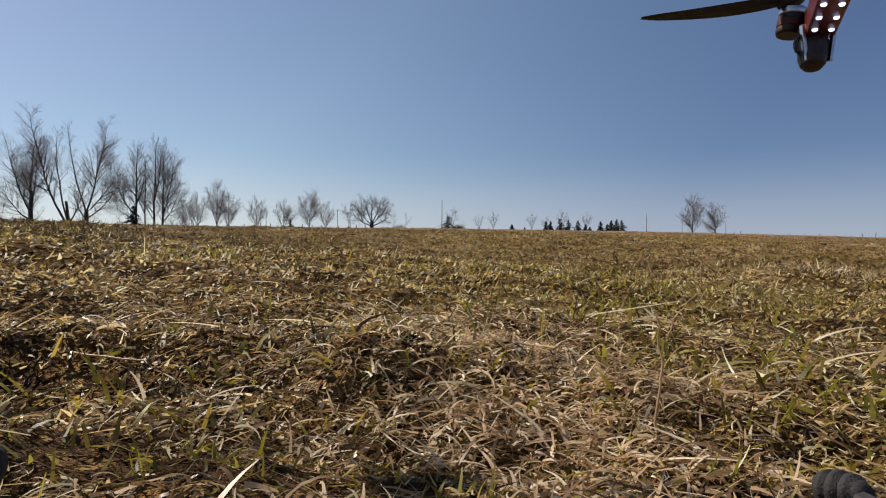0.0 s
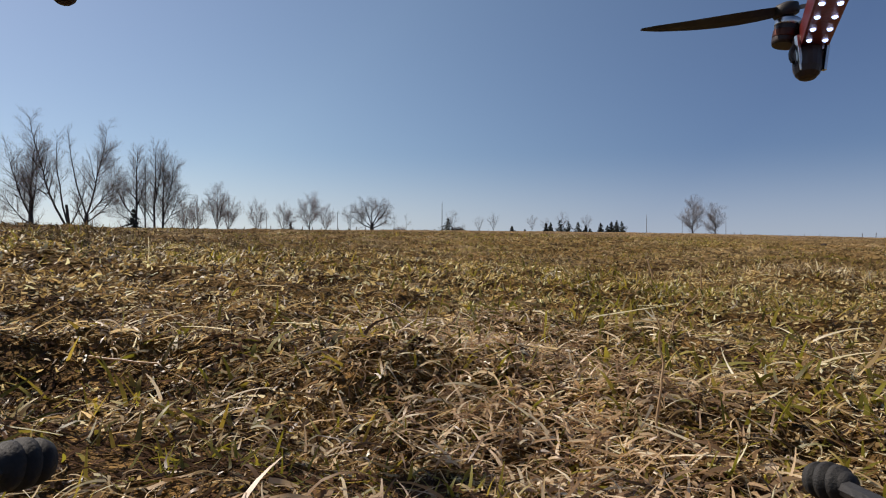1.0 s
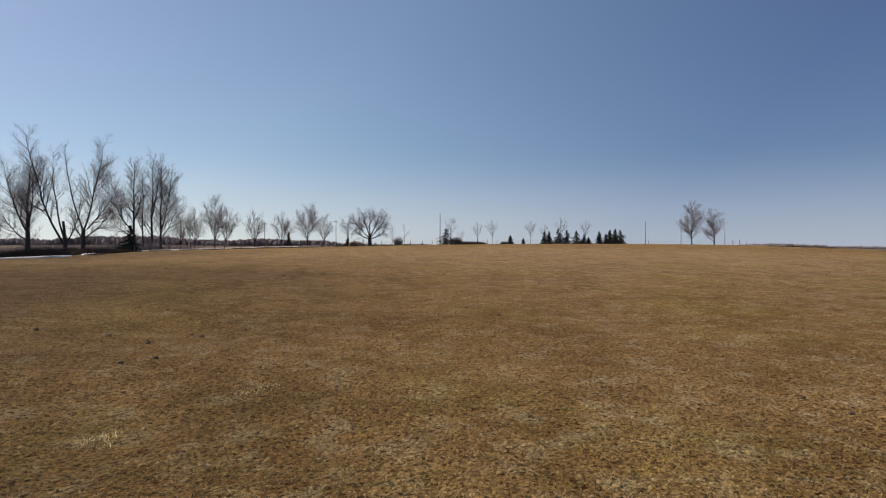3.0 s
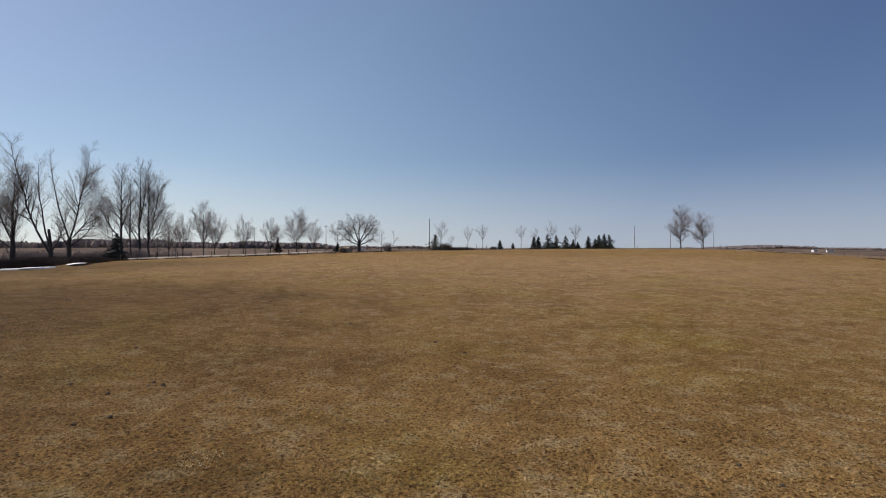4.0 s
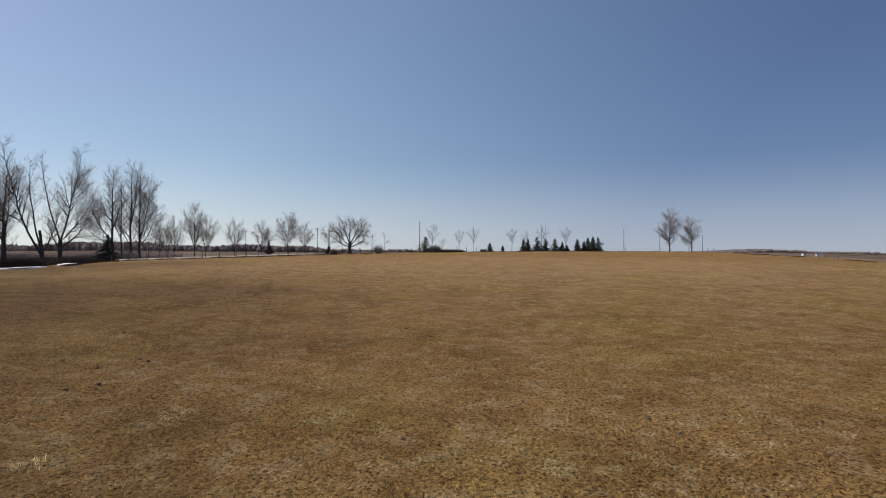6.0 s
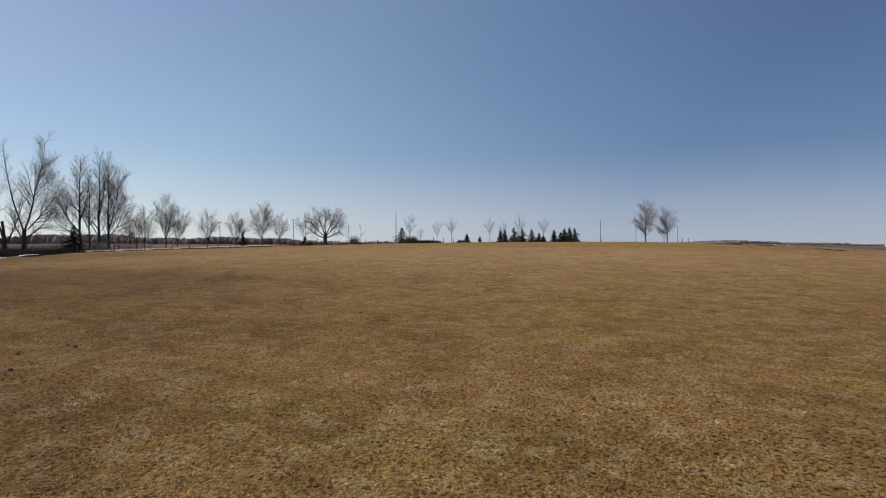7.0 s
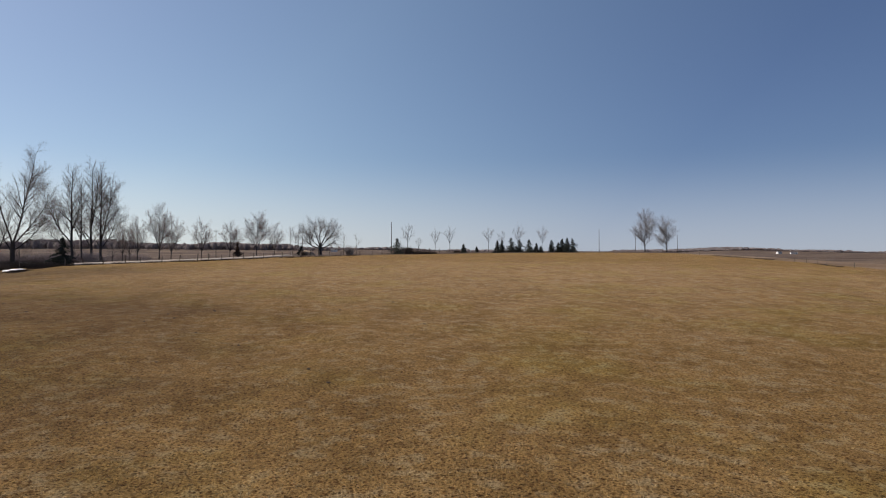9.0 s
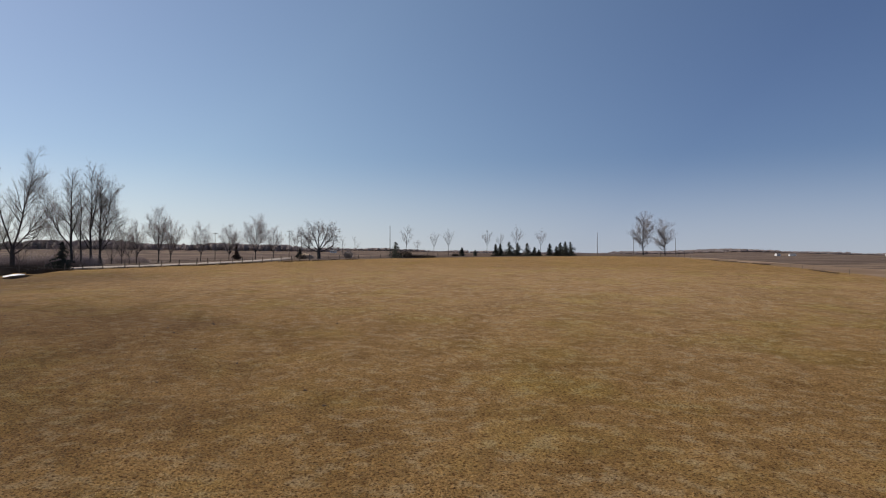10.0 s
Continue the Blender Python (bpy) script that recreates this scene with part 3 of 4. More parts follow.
stalk(((0.104, 0.299, ground_z(0.104, 0.299) - 0.002), (0.110, 0.312, -0.010), (0.113, 0.318, 0.002), (0.110, 0.319, 0.024)), 0.0007, "thin dry grass stalk standing upright in the turf")
stalk(((0.066, 0.335, ground_z(0.066, 0.335)), (0.112, 0.41, ground_z(0.112, 0.41) + 0.012), (0.161, 0.486, ground_z(0.161, 0.486) + 0.016)), 0.0007, "long pale straw lying slanted across the turf")
stalk(((0.209, 0.577, ground_z(0.209, 0.577) - 0.002), (0.226, 0.59, -0.004), (0.252, 0.607, 0.016)), 0.0009, "pale dry stalk leaning over the turf")
stalk(((-0.257, 0.437, ground_z(-0.24, 0.437) + 0.016), (-0.197, 0.414, ground_z(-0.197, 0.414) + 0.018), (-0.123, 0.341, ground_z(-0.123, 0.341) + 0.006)), 0.0009, "pale stiff straw bridging a hollow in the turf")
stalk(((0.474, 1.399, ground_z(0.474, 1.399) - 0.002), (0.478, 1.40, 0.0), (0.470, 1.41, 0.035)), 0.0024, "grey dead stalk standing in the turf")
stalk(((0.60, 1.42, ground_z(0.60, 1.42) - 0.002), (0.598, 1.42, 0.0), (0.603, 1.43, 0.03)), 0.002, "grey dead stalk standing in the turf")


def tussock(x, y, wide, high, count, label, material=None):
    a, r = rng.uniform(0, 6.283, count), wide * np.sqrt(rng.uniform(0, 1, count))
    return blades("tussock", x + r * np.cos(a), y + r * np.sin(a), U(0.4, 1.0, count) * high, U(0.002, 0.005, count) * max(1.0, math.hypot(x, y) / 6), U(0.3, 1.5, count), U(0.1, 1.6, count), 3, material or STRAW, label)


tussock(1.15, 1.95, 0.20, 0.06, 700, "bleached clump of matted dead grass")
tussock(-0.97, 1.70, 0.18, 0.05, 500, "dark clump of dead grass with standing stalks", TUFT)
tussock(-0.95, 2.80, 0.13, 0.05, 300, "small brown clump of dead grass", TUFT)
tussock(-4.2, 8.4, 0.28, 0.14, 500, "grey-brown tussock of dead grass")
tussock(-2.85, 11.1, 0.45, 0.09, 600, "bleached patch of dead grass")


def clod(x, y, size):
    bm = bmesh.new()
    bmesh.ops.create_icosphere(bm, subdivisions=2, radius=size)
    for v in bm.verts:
        k = noise.noise(v.co * (2.2 / size) + Vector((x, y, 0)))
        v.co = Vector((v.co.x * (1 + 0.5 * k), v.co.y * (1 + 0.5 * k), v.co.z * (0.6 + 0.4 * k)))
    me = bpy.data.meshes.new("earth_clod")
    bm.to_mesh(me)
    bm.free()
    me.materials.append(BRUSH)
    ob = new("earth_clod", me)
    ob.location = (x, y, ground_z(x, y) + size * 0.25)
    tagged(ob, "dark crumbly earth clod lying on the turf", "clod", "clods in the pasture")


crumbs = random.Random(77)
for cx, cy in ((-6.0, 16.6), (-11.0, 17.4), (-8.6, 16.8), (-7.1, 15.9), (-9.2, 21.7), (-4.7, 24.7), (-14.4, 29.4), (-2.6, 28.4), (0.45, 2.0), *((crumbs.uniform(-24, 9), crumbs.uniform(9, 46)) for _ in range(34))):
    clod(cx, cy, 0.02 + 0.035 * min(1, math.hypot(cx, cy) / 20) + 0.015 * random.random())


# ---- bare trees ----
def leafless(name, x, y, label, seed, stems, group="", twig=None, thick=0.0, dense=1.0, open_=(28, 54), crook=1.0, droop=0.0):
    """A leafless tree. stems: rows of start height, lean at the start and at the end in degrees, length, longest side branch,
    bare share of the stem. The first stem is the trunk; the others leave it at their start height."""
    rnd = random.Random(seed)
    V, F, TV, TF = [], [], [], []

    def run(p, d, length, radius, steps, wob, rise, end=0.15):
        pts, rad = [p.copy()], [radius]
        for i in range(steps):
            d = (d + Vector((rnd.gauss(0, wob), rnd.gauss(0, wob), rnd.gauss(0, wob * 0.5) + rise))).normalized()
            p = p + d * (length / steps)
            pts.append(p.copy())
            rad.append(radius * (1 - (1 - end) * (i + 1) / steps))
        return pts, rad

    def aside(pts, u, angle):
        n = len(pts) - 1
        i = min(int(u * n), n - 1)
        along = (pts[i + 1] - pts[i]).normalized()
        side = along.orthogonal().normalized()
        side.rotate(Matrix.Rotation(rnd.uniform(0, 6.283), 3, along))
        return pts[i].lerp(pts[i + 1], u * n - i), along * math.cos(angle) + side * math.sin(angle), i

    def twigs(pts, length, level):
        gap = (0.46, 0.34, 0.30)[level - 1] / dense
        n = max(2, int(length / gap * rnd.uniform(0.8, 1.2)))
        for k in range(n):
            u = min(0.98, 0.16 + 0.84 * (k + rnd.random()) / n)
            q, way, _ = aside(pts, u, radians(rnd.uniform(24, 52)))
            if level == 1:
                reach = max(0.6, length * 0.50 * (1.10 - 0.6 * u) * rnd.uniform(0.6, 1.25))
                p2, r2 = run(q, way, reach, max(0.022, reach * 0.012), 2, 0.08 * crook, 0.13 - droop * 0.25)
                tube(TV, TF, p2, r2, 3, True)
                twigs(p2, reach, 2)
            elif level == 2:
                reach = min(1.5, 0.35 + length * 0.5) * rnd.uniform(0.5, 1.15)
                p2, r2 = run(q, way, reach, 0.0135, 1, 0.10 * crook, 0.18 - droop * 0.35)
                tube(TV, TF, p2, r2, 3, True)
                if dense > 0.7:
                    twigs(p2, reach, 3)
            else:
                tube(TV, TF, [q, q + (way + Vector((0, 0, 0.2 - droop * 0.4))) * rnd.uniform(0.25, 0.65)], [0.0105], 3, True)

    trunk = None
    for n, (z0, lean0, lean1, length, reach, bare) in enumerate(stems):
        length = length * 0.95 if reach else length
        steps = 9
        depth = 0.0 if n == 0 else rnd.uniform(-0.25, 0.25)
        p, rad0 = Vector((0, 0, -0.25)), (thick or 0.012 * length) if n == 0 else max(0.0105 * length, thick * 0.30)
        if trunk:
            run_z = [q.z for q in trunk[0]]
            i = max(0, min(len(run_z) - 2, sum(1 for z in run_z if z <= z0) - 1))
            f = (z0 - run_z[i]) / max(0.01, run_z[i + 1] - run_z[i])
            p = trunk[0][i].lerp(trunk[0][i + 1], max(0.0, min(1.0, f)))
            rad0 = min(rad0, trunk[1][i] * 0.85) if reach else thick * 0.6
        pts, rad = [p.copy()], [rad0 * (1.3 if n == 0 else 1.0)]
        for k in range(steps):
            lean = radians(lean0 + (lean1 - lean0) * (k + 0.5) / steps + rnd.gauss(0, 3.0 * crook))
            d = Vector((math.sin(lean), depth + rnd.gauss(0, 0.05 * crook), math.cos(lean))).normalized()
            p = p + d * (length / steps)
            pts.append(p.copy())
            rad.append(rad0 * (1 - (0.93 if reach else 0.25) * ((k + 1) / steps) ** (0.75 if n == 0 else 1.0)))
        tube(V, F, pts, rad, 8)
        trunk = trunk or (pts, rad)
        if not reach:
            continue
        count = max(4, int(length * (1 - bare) / 0.42 * min(dense, 1.15)))
        for k in range(count):
            u = min(0.985, bare + (1 - bare) * (k + rnd.random()) / count)
            w = (u - bare) / (1 - bare)
            q, way, i = aside(pts, u, radians(rnd.uniform(*open_)))
            long = reach * 1.15 * (0.36 + 0.64 * (1 - w) ** 0.75) * min(1.0, 0.6 + 3 * w) * rnd.uniform(0.6, 1.15)
            p1, r1 = run(q, way, long, max(0.03, min(rad[i] * 0.65, long * 0.018)), 5, 0.06 * crook, 0.075 - droop * 0.12)
            tube(V, F, p1, r1, 5)
            twigs(p1, long, 1)
    ob = thing(name, pose(x, y, ground_z(x, y)), label, "tree", group)
    smooth(part("trunk", mesh_of("trunk", V, F, BARK), None, ob))
    part("crown", mesh_of("crown", TV, TF, twig or TWIG), None, ob, "fine leafless twigs")
    return ob


LANE = "old trees along the lane"
leafless("tree", -84.5, 125, "old leafless maple with a thick trunk and low crooked limb", 11, ((0, 0, 2, 20.0, 5.6, 0.22), (3.2, -64, -18, 10.0, 4.6, 0.2), (4.6, -24, -4, 15.5, 5.0, 0.15), (5.2, 20, 4, 14.0, 4.6, 0.15)), LANE, thick=0.62, dense=1.1)
leafless("tree", -77.0, 125.5, "tall leafless maple forked low, with a broken stub", 12, ((0, -4, -4, 2.6, 0, 0), (1.6, -23, -4, 25.0, 5.4, 0.22), (2.2, -16, 4, 20.5, 3.0, 0.28), (2.3, 2, 0, 4.6, 0, 0), (2.4, 36, 8, 10.0, 4.2, 0.15)), LANE, thick=0.55)
leafless("tree", -74.4, 127, "tall leafless maple with two upright stems and sweeping limbs", 13, ((0, 0, 2, 5.0, 0, 0), (4.5, -15, 4, 19.0, 2.6, 0.10), (4.8, 9, -1, 20.5, 5.6, 0.12), (3.2, 62, 28, 10.0, 4.4, 0.15), (4.6, 42, 22, 11.5, 5.0, 0.15), (3.0, -42, -10, 7.5, 3.2, 0.2)), LANE, thick=0.52)
leafless("tree", -79.2, 157, "tall leafless maple with a long limb sweeping aside", 14, ((0, 2, 0, 25.2, 5.0, 0.26), (5.0, -44, -10, 17.0, 6.0, 0.15), (3.8, -68, -44, 10.0, 4.8, 0.15), (8.0, 18, 4, 13.0, 3.4, 0.2)), LANE, thick=0.42)
leafless("tree", -77.6, 159, "slender leafless maple between taller ones", 15, ((0, -2, 0, 22.0, 3.8, 0.22), (5.5, -26, -4, 11.0, 3.2, 0.2)), LANE, thick=0.26)
leafless("tree", -75.8, 160, "tall upright leafless maple in a row", 16, ((0, 1, 1, 26.0, 5.0, 0.18), (4.0, -34, -6, 13.0, 3.6, 0.2), (9.0, 16, 4, 15.0, 3.8, 0.2)), LANE, thick=0.38)
leafless("tree", -74.3, 162, "tall leafless maple with limbs fanning to one side", 17, ((0, 0, 2, 25.4, 5.6, 0.14), (5.0, 17, 4, 18.0, 5.4, 0.12), (3.5, 44, 14, 12.0, 5.0, 0.15)), LANE, thick=0.38)
for x, y, high, branch, seed in ((-112, 152, 12.0, 5.0, 31), (-102, 150, 8.5, 3.6, 32), (-98, 168, 8.0, 3.6, 33), (-91, 176, 7.0, 3.4, 34), (-86, 172, 6.5, 3.2, 35), (-82, 184, 7.0, 3.4, 36)):
    leafless("tree", x, y, "low bushy leafless tree in the scrub behind the lane", seed, ((0, -4, 0, high, branch, 0.12), (0.8, 32, 14, high * 0.8, branch, 0.12), (0.7, -34, -14, high * 0.8, branch, 0.12)), "scrub trees behind the lane", TWIG_RED, 0.16, 0.8)
YOUNG = (
    # x, y, height, branch, seed, label
    (-70.9, 166, 10.8, 3.8, 18, "small spreading leafless tree by the lane"),
    (-71.1, 171, 10.0, 3.8, 19, "small spreading leafless tree by the lane"),
    (-67.9, 168, 12.4, 4.0, 20, "small leafless tree by the lane"),
    (-65.0, 175, 16.5, 5.2, 21, "leafless tree with an oval crown by the lane"),
    (-62.9, 178, 13.0, 4.4, 22, "small leafless tree beside a taller one"),
    (-55.8, 182, 11.8, 4.7, 23, "young leafless tree with an oval crown"),
    (-49.9, 190, 11.2, 4.6, 24, "young leafless tree with an oval crown"),
    (-40.6, 185, 13.6, 5.4, 25, "leafless tree with a dense oval crown"),
    (-37.6, 195, 10.4, 4.0, 26, "small leafless tree with an open crown"),
)
for x, y, high, branch, seed, label in YOUNG:
    leafless("tree", x, y, label, seed, ((0, 0, 1, high * 0.93, branch, 0.15), (high * 0.16, 22, 10, high * 0.66, branch * 0.7, 0.15), (high * 0.18, -24, -10, high * 0.64, branch * 0.7, 0.15)), LANE, TWIG_RED, 0.0, 1.1, (30, 50), 0.7)
leafless("tree", -20.8, 178, "old broad leafless tree with thick crooked limbs", 227, ((0, -3, 2, 3.4, 0, 0), (3.0, -6, 8, 7.0, 3.8, 0.2), (2.2, -56, -22, 8.4, 3.6, 0.2), (2.4, 54, 22, 8.2, 3.6, 0.2), (2.8, -32, -8, 8.2, 3.4, 0.25), (2.9, 32, 8, 8.2, 3.4, 0.25), (1.9, -76, -40, 7.2, 3.0, 0.25), (1.9, 78, 46, 6.4, 3.0, 0.25)), LANE, thick=0.60, dense=1.4, open_=(32, 62), crook=1.7, droop=0.35)
leafless("tree", -27.4, 181, "small leafless tree beside a broad old one", 28, ((0, -4, 2, 8.2, 3.2, 0.3), (2.6, -30, -12, 5.6, 2.6, 0.2)), LANE, dense=1.0)
FAR_ROW = "small trees beyond the hedge"
for k, (tx, ty, th, tw) in enumerate(((3.8, 280, 12.5, 5.0), (9.0, 290, 6.8, 3.0), (17.3, 300, 11.0, 3.6), (23.7, 290, 11.5, 4.4), (43.6, 300, 11.3, 4.6), (50.1, 300, 9.8, 3.4), (58.3, 300, 12.5, 5.0), (70.5, 300, 10.8, 5.2))):
    leafless("tree", tx, ty, "thin leafless tree with a vase-shaped crown, far off", 40 + k, ((0, 0, 2, th * 1.06, tw * 0.75, 0.40), (th * 0.36, 24, 12, th * 0.62, tw * 0.6, 0.2), (th * 0.38, -26, -12, th * 0.54, tw * 0.6, 0.2)), FAR_ROW, TWIG, 0.0, 0.85)
for tx, ty, th, seed in ((114.6, 280, 18.4, 60), (125.9, 282, 16.6, 61)):
    leafless("tree", tx, ty, "leafless tree with a full pointed crown on the skyline", seed, ((0, 0, 0, th, th * 0.42, 0.13),), "two trees on the skyline", TWIG, 0.32, 1.15, (42, 66), 0.7)


# ---- evergreens and shrubs ----
def conifer(x, y, high, wide, label, seed, material=None, group="", sag=0.25):
    rnd = random.Random(seed)
    V, F, NV, NF = [], [], [], []
    tube(V, F, [Vector((0, 0, -0.1)), Vector((0.03, 0, high * 0.5)), Vector((0, 0.02, high * 0.98))], [high * 0.022, high * 0.013, 0.01], 6)
    tiers = 16
    for k in range(tiers):
        u = (k + 0.4) / tiers
        z, reach = high * (0.05 + 0.94 * u), wide * (1 - u) ** 0.75 * rnd.uniform(0.65, 1.25)
        for j in range(max(5, int(15 * (1 - u)))):
            a = rnd.uniform(0, 6.283)
            L = reach * rnd.uniform(0.5, 1.1) * (1 + 0.28 * math.sin(a * 2 + seed) * math.sin(9 * u + seed)) + 0.08
            d = Vector((math.cos(a), math.sin(a), 0))
            for s in range(5):
                q = d * (L * (s + 1) / 5.3) + Vector((0, 0, z - sag * L * ((s + 1) / 5) ** 1.5 + rnd.gauss(0, 0.05)))
                for _ in range(4):
                    e = Vector((rnd.gauss(0, 1), rnd.gauss(0, 1), rnd.gauss(0, 0.6))).normalized() * (0.16 + 0.16 * L / max(wide, 0.1)) * (0.5 + high / 10)
                    g = e.orthogonal().normalized() * e.length * 0.6
                    b = len(NV)
                    NV.extend((q - g * 0.5, q + g * 0.5, q + e + g * 0.3, q + e * 1.25))
                    NF.append((b, b + 1, b + 2, b + 3))
    ob = thing("conifer", pose(x, y, ground_z(x, y), 0, 0, seed * 40), label, "tree", group)
    part("trunk", mesh_of("trunk", V, F, BARK), None, ob)
    part("crown", mesh_of("crown", NV, NF, material or NEEDLE), None, ob, "dense dark needles")
    return ob


ROW = "row of dark spruces"
for k, (tx, ty, th, tw) in enumerate(((33.7, 200, 4.1, 0.9), (35.5, 202, 4.2, 1.0), (38.2, 200, 4.9, 1.7), (41.0, 200, 4.6, 1.5), (44.4, 201, 4.4, 1.5), (46.6, 200, 3.1, 1.0), (48.1, 200, 2.2, 0.7),
                                      (52.9, 205, 4.3, 1.0), (55.4, 205.5, 3.5, 1.5), (56.8, 206, 4.7, 1.4), (58.0, 204, 5.1, 1.4), (60.5, 207, 4.9, 1.7))):
    conifer(tx, ty, th, tw * 1.55, "small dark spruce standing in a row on the skyline", 70 + k, group=ROW)
conifer(22.5, 200, 2.9, 1.5, "low spreading dark spruce by the hedge", 90, group="small spruces by the hedge")
conifer(27.4, 205, 2.0, 0.7, "very small dark spruce by the hedge", 91, group="small spruces by the hedge")
conifer(1.4, 176, 4.7, 4.0, "dark bushy pine at the end of the hedge", 92)
conifer(-63.0, 124, 5.6, 2.3, "dark young spruce under the maples", 93)
conifer(-35.5, 230, 3.6, 2.2, "low dark evergreen beyond the lane", 94)
conifer(-46.8, 187, 4.5, 0.95, "brownish slim cedar beside the lane", 95, CEDAR, sag=-0.3)


def shrub(name, x, y, wide, high, label, seed, count=420, material=None, long=None, turn=0.0):
    """Brush: many thin crooked stems from the ground."""
    rnd = random.Random(seed)
    V, F = [], []
    long = long or wide
    for _ in range(count):
        u, w = rnd.uniform(-1, 1), rnd.uniform(-1, 1)
        p = Vector((u * long * 0.5, w * wide * 0.5, -0.05))
        h = high * rnd.uniform(0.4, 1.0) * math.sqrt(max(0.1, 1 - u ** 4))
        pts = [p]
        for k in range(2):
            p = p + Vector((rnd.gauss(0, 0.2) * h, rnd.gauss(0, 0.2) * h, h / 2))
            pts.append(p)
        tube(V, F, pts, [0.03, 0.024, 0.01], 3, True)
    ob = thing(name, pose(x, y, ground_z(x, y), 0, 0, turn), label, "shrub")
    tagged(part("brush", mesh_of("brush", V, F, material or BRUSH), None, ob), kind="stuff")
    return ob


shrub("shrub", -13.2, 185, 1.9, 3.2, "dark leafless shrub with dense stems at the fence", 101, 380, TWIG)
leafless("tree", -15.2, 187, "small thin leafless sapling in a shrub", 102, ((0, 0, 2, 6.4, 1.8, 0.3),), twig=TWIG, dense=0.9)
leafless("tree", -11.6, 190, "small thin leafless sapling in a shrub", 103, ((0, 0, 2, 6.2, 1.8, 0.3),), twig=TWIG, dense=0.9)
shrub("shrub", -26.4, 183, 2.0, 1.8, "low dark shrub by the fence", 104, 250)
shrub("shrub", 4.2, 177, 3.4, 2.5, "dark leafless shrub beside the pine", 105, 700)


def hedge(x0, y0, x1, y1, wide, high, label, seed, density=130):
    """A dense clipped row: stems packed to a ragged top."""
    long = math.hypot(x1 - x0, y1 - y0)
    ob = shrub("hedge", (x0 + x1) / 2, (y0 + y1) / 2, wide, high, label, seed, int(density * long), BRUSH, long, math.degrees(math.atan2(y1 - y0, x1 - x0)))
    return tagged(ob, category="hedge")


hedge(3.0, 177, 13.2, 178, 1.6, 1.15, "long low dark brown hedge at the field's far edge", 110, 240)
hedge(19.2, 199, 21.4, 199, 1.2, 1.1, "short piece of low dark brown hedge", 111, 240)


# ---- lane side: brush, snow, road, fences ----
def draped(name, pts, width, material, label, category, lift=0.05, kind="", ragged=0.0, seed=1, bank=0.0):
    """A strip that follows the land along a line of points, with a ragged edge."""
    rnd = random.Random(seed)
    bm = bmesh.new()
    rows = []
    for (ax, ay), (bx, by) in zip(pts, pts[1:]):
        long = math.hypot(bx - ax, by - ay)
        n = max(2, int(long / 1.2))
        nx, ny = -(by - ay) / long, (bx - ax) / long
        for k in range(n + (1 if (bx, by) == pts[-1] else 0)):
            u = k / n
            cx, cy = ax + (bx - ax) * u, ay + (by - ay) * u
            end = 1.0
            if ragged:
                end = 0.35 + 0.65 * math.sqrt(max(0.0, math.sin(math.pi * min(max(u, 0.02), 0.98))))
            row = []
            for s in (-1, -0.9, -0.3, 0.3, 0.9, 1):
                w = width / 2 * s * end * (1 + ragged * rnd.uniform(-1, 1))
                px, py = cx + nx * w, cy + ny * w
                row.append(bm.verts.new((px, py, float(land(px, py)) + (lift + bank * (s + 1) / 2 if abs(s) < 0.95 else -0.25) + ragged * 0.04 * rnd.random())))
            rows.append(row)
    for a, b in zip(rows, rows[1:]):
        for k in range(5):
            bm.faces.new((a[k], a[k + 1], b[k + 1], b[k]))
    me = bpy.data.meshes.new(name)
    bm.to_mesh(me)
    bm.free()
    me.materials.append(material)
    return tagged(smooth(new(name, me)), label, category, kind=kind)


draped("road", [(-118, 86), (-84, 112), (-64, 126), (-50, 131), (-40, 138), (-34, 150), (-32, 168), (-36, 215)], 4.0, GRAVEL, "pale gravel lane on a low bank behind the fence", "road", 0.12, "structure", bank=0.22)
draped("snow_patch", [(-59, 70), (-54.5, 77), (-51, 84)], 2.6, SNOW, "strip of old snow melting along the field's edge", "snow", 0.16, "", 0.6, 3)
draped("snow_patch", [(-54.5, 95), (-58, 102)], 2.0, SNOW, "small strip of old snow under dark brush", "snow", 0.16, "", 0.6, 7)
draped("snow_patch", [(-74, 114), (-68, 119)], 1.6, SNOW, "small strip of old snow under the trees", "snow", 0.12, "", 0.7, 4)
draped("snow_patch", [(-96, 150), (-86, 154)], 2.6, SNOW, "strip of old snow beside the lane", "snow", 0.3, "", 0.3, 5)
hedge(-63, 73, -58, 81, 2.2, 1.5, "dark tangle of cut brush behind old snow", 126, 170)
hedge(-58, 81, -55.5, 91, 2.2, 1.5, "dark tangle of cut brush behind old snow", 129, 170)
hedge(-58.5, 95, -63, 107, 2.0, 1.4, "dark tangle of cut brush behind old snow", 118, 170)
hedge(-50, 87, -54, 99, 1.6, 0.4, "low dark brush and dead weeds at the field's corner", 116, 100)
hedge(-57, 104, -60, 117, 2.0, 0.9, "low dark brush and dead weeds at the field's corner", 117, 100)
hedge(-88, 104, -76, 110, 3.0, 1.8, "dark tangle of cut brush at the field's edge", 120, 150)
hedge(-76, 109, -64, 116, 2.6, 1.6, "dark tangle of cut brush behind old snow", 119, 170)
hedge(-78, 118, -66, 127, 2.4, 1.5, "dark tangle of cut brush under the maples", 121, 120)
hedge(-66, 112, -58, 119, 1.6, 1.0, "low dark brush along the fence", 122, 90)
shrub("shrub", -70.5, 149, 3.4, 3.4, "leafless bush beside the lane", 123, 300, TWIG_RED)
shrub("shrub", -80.5, 152, 3.0, 3.0, "leafless bush under the maples", 124, 300, TWIG_RED)

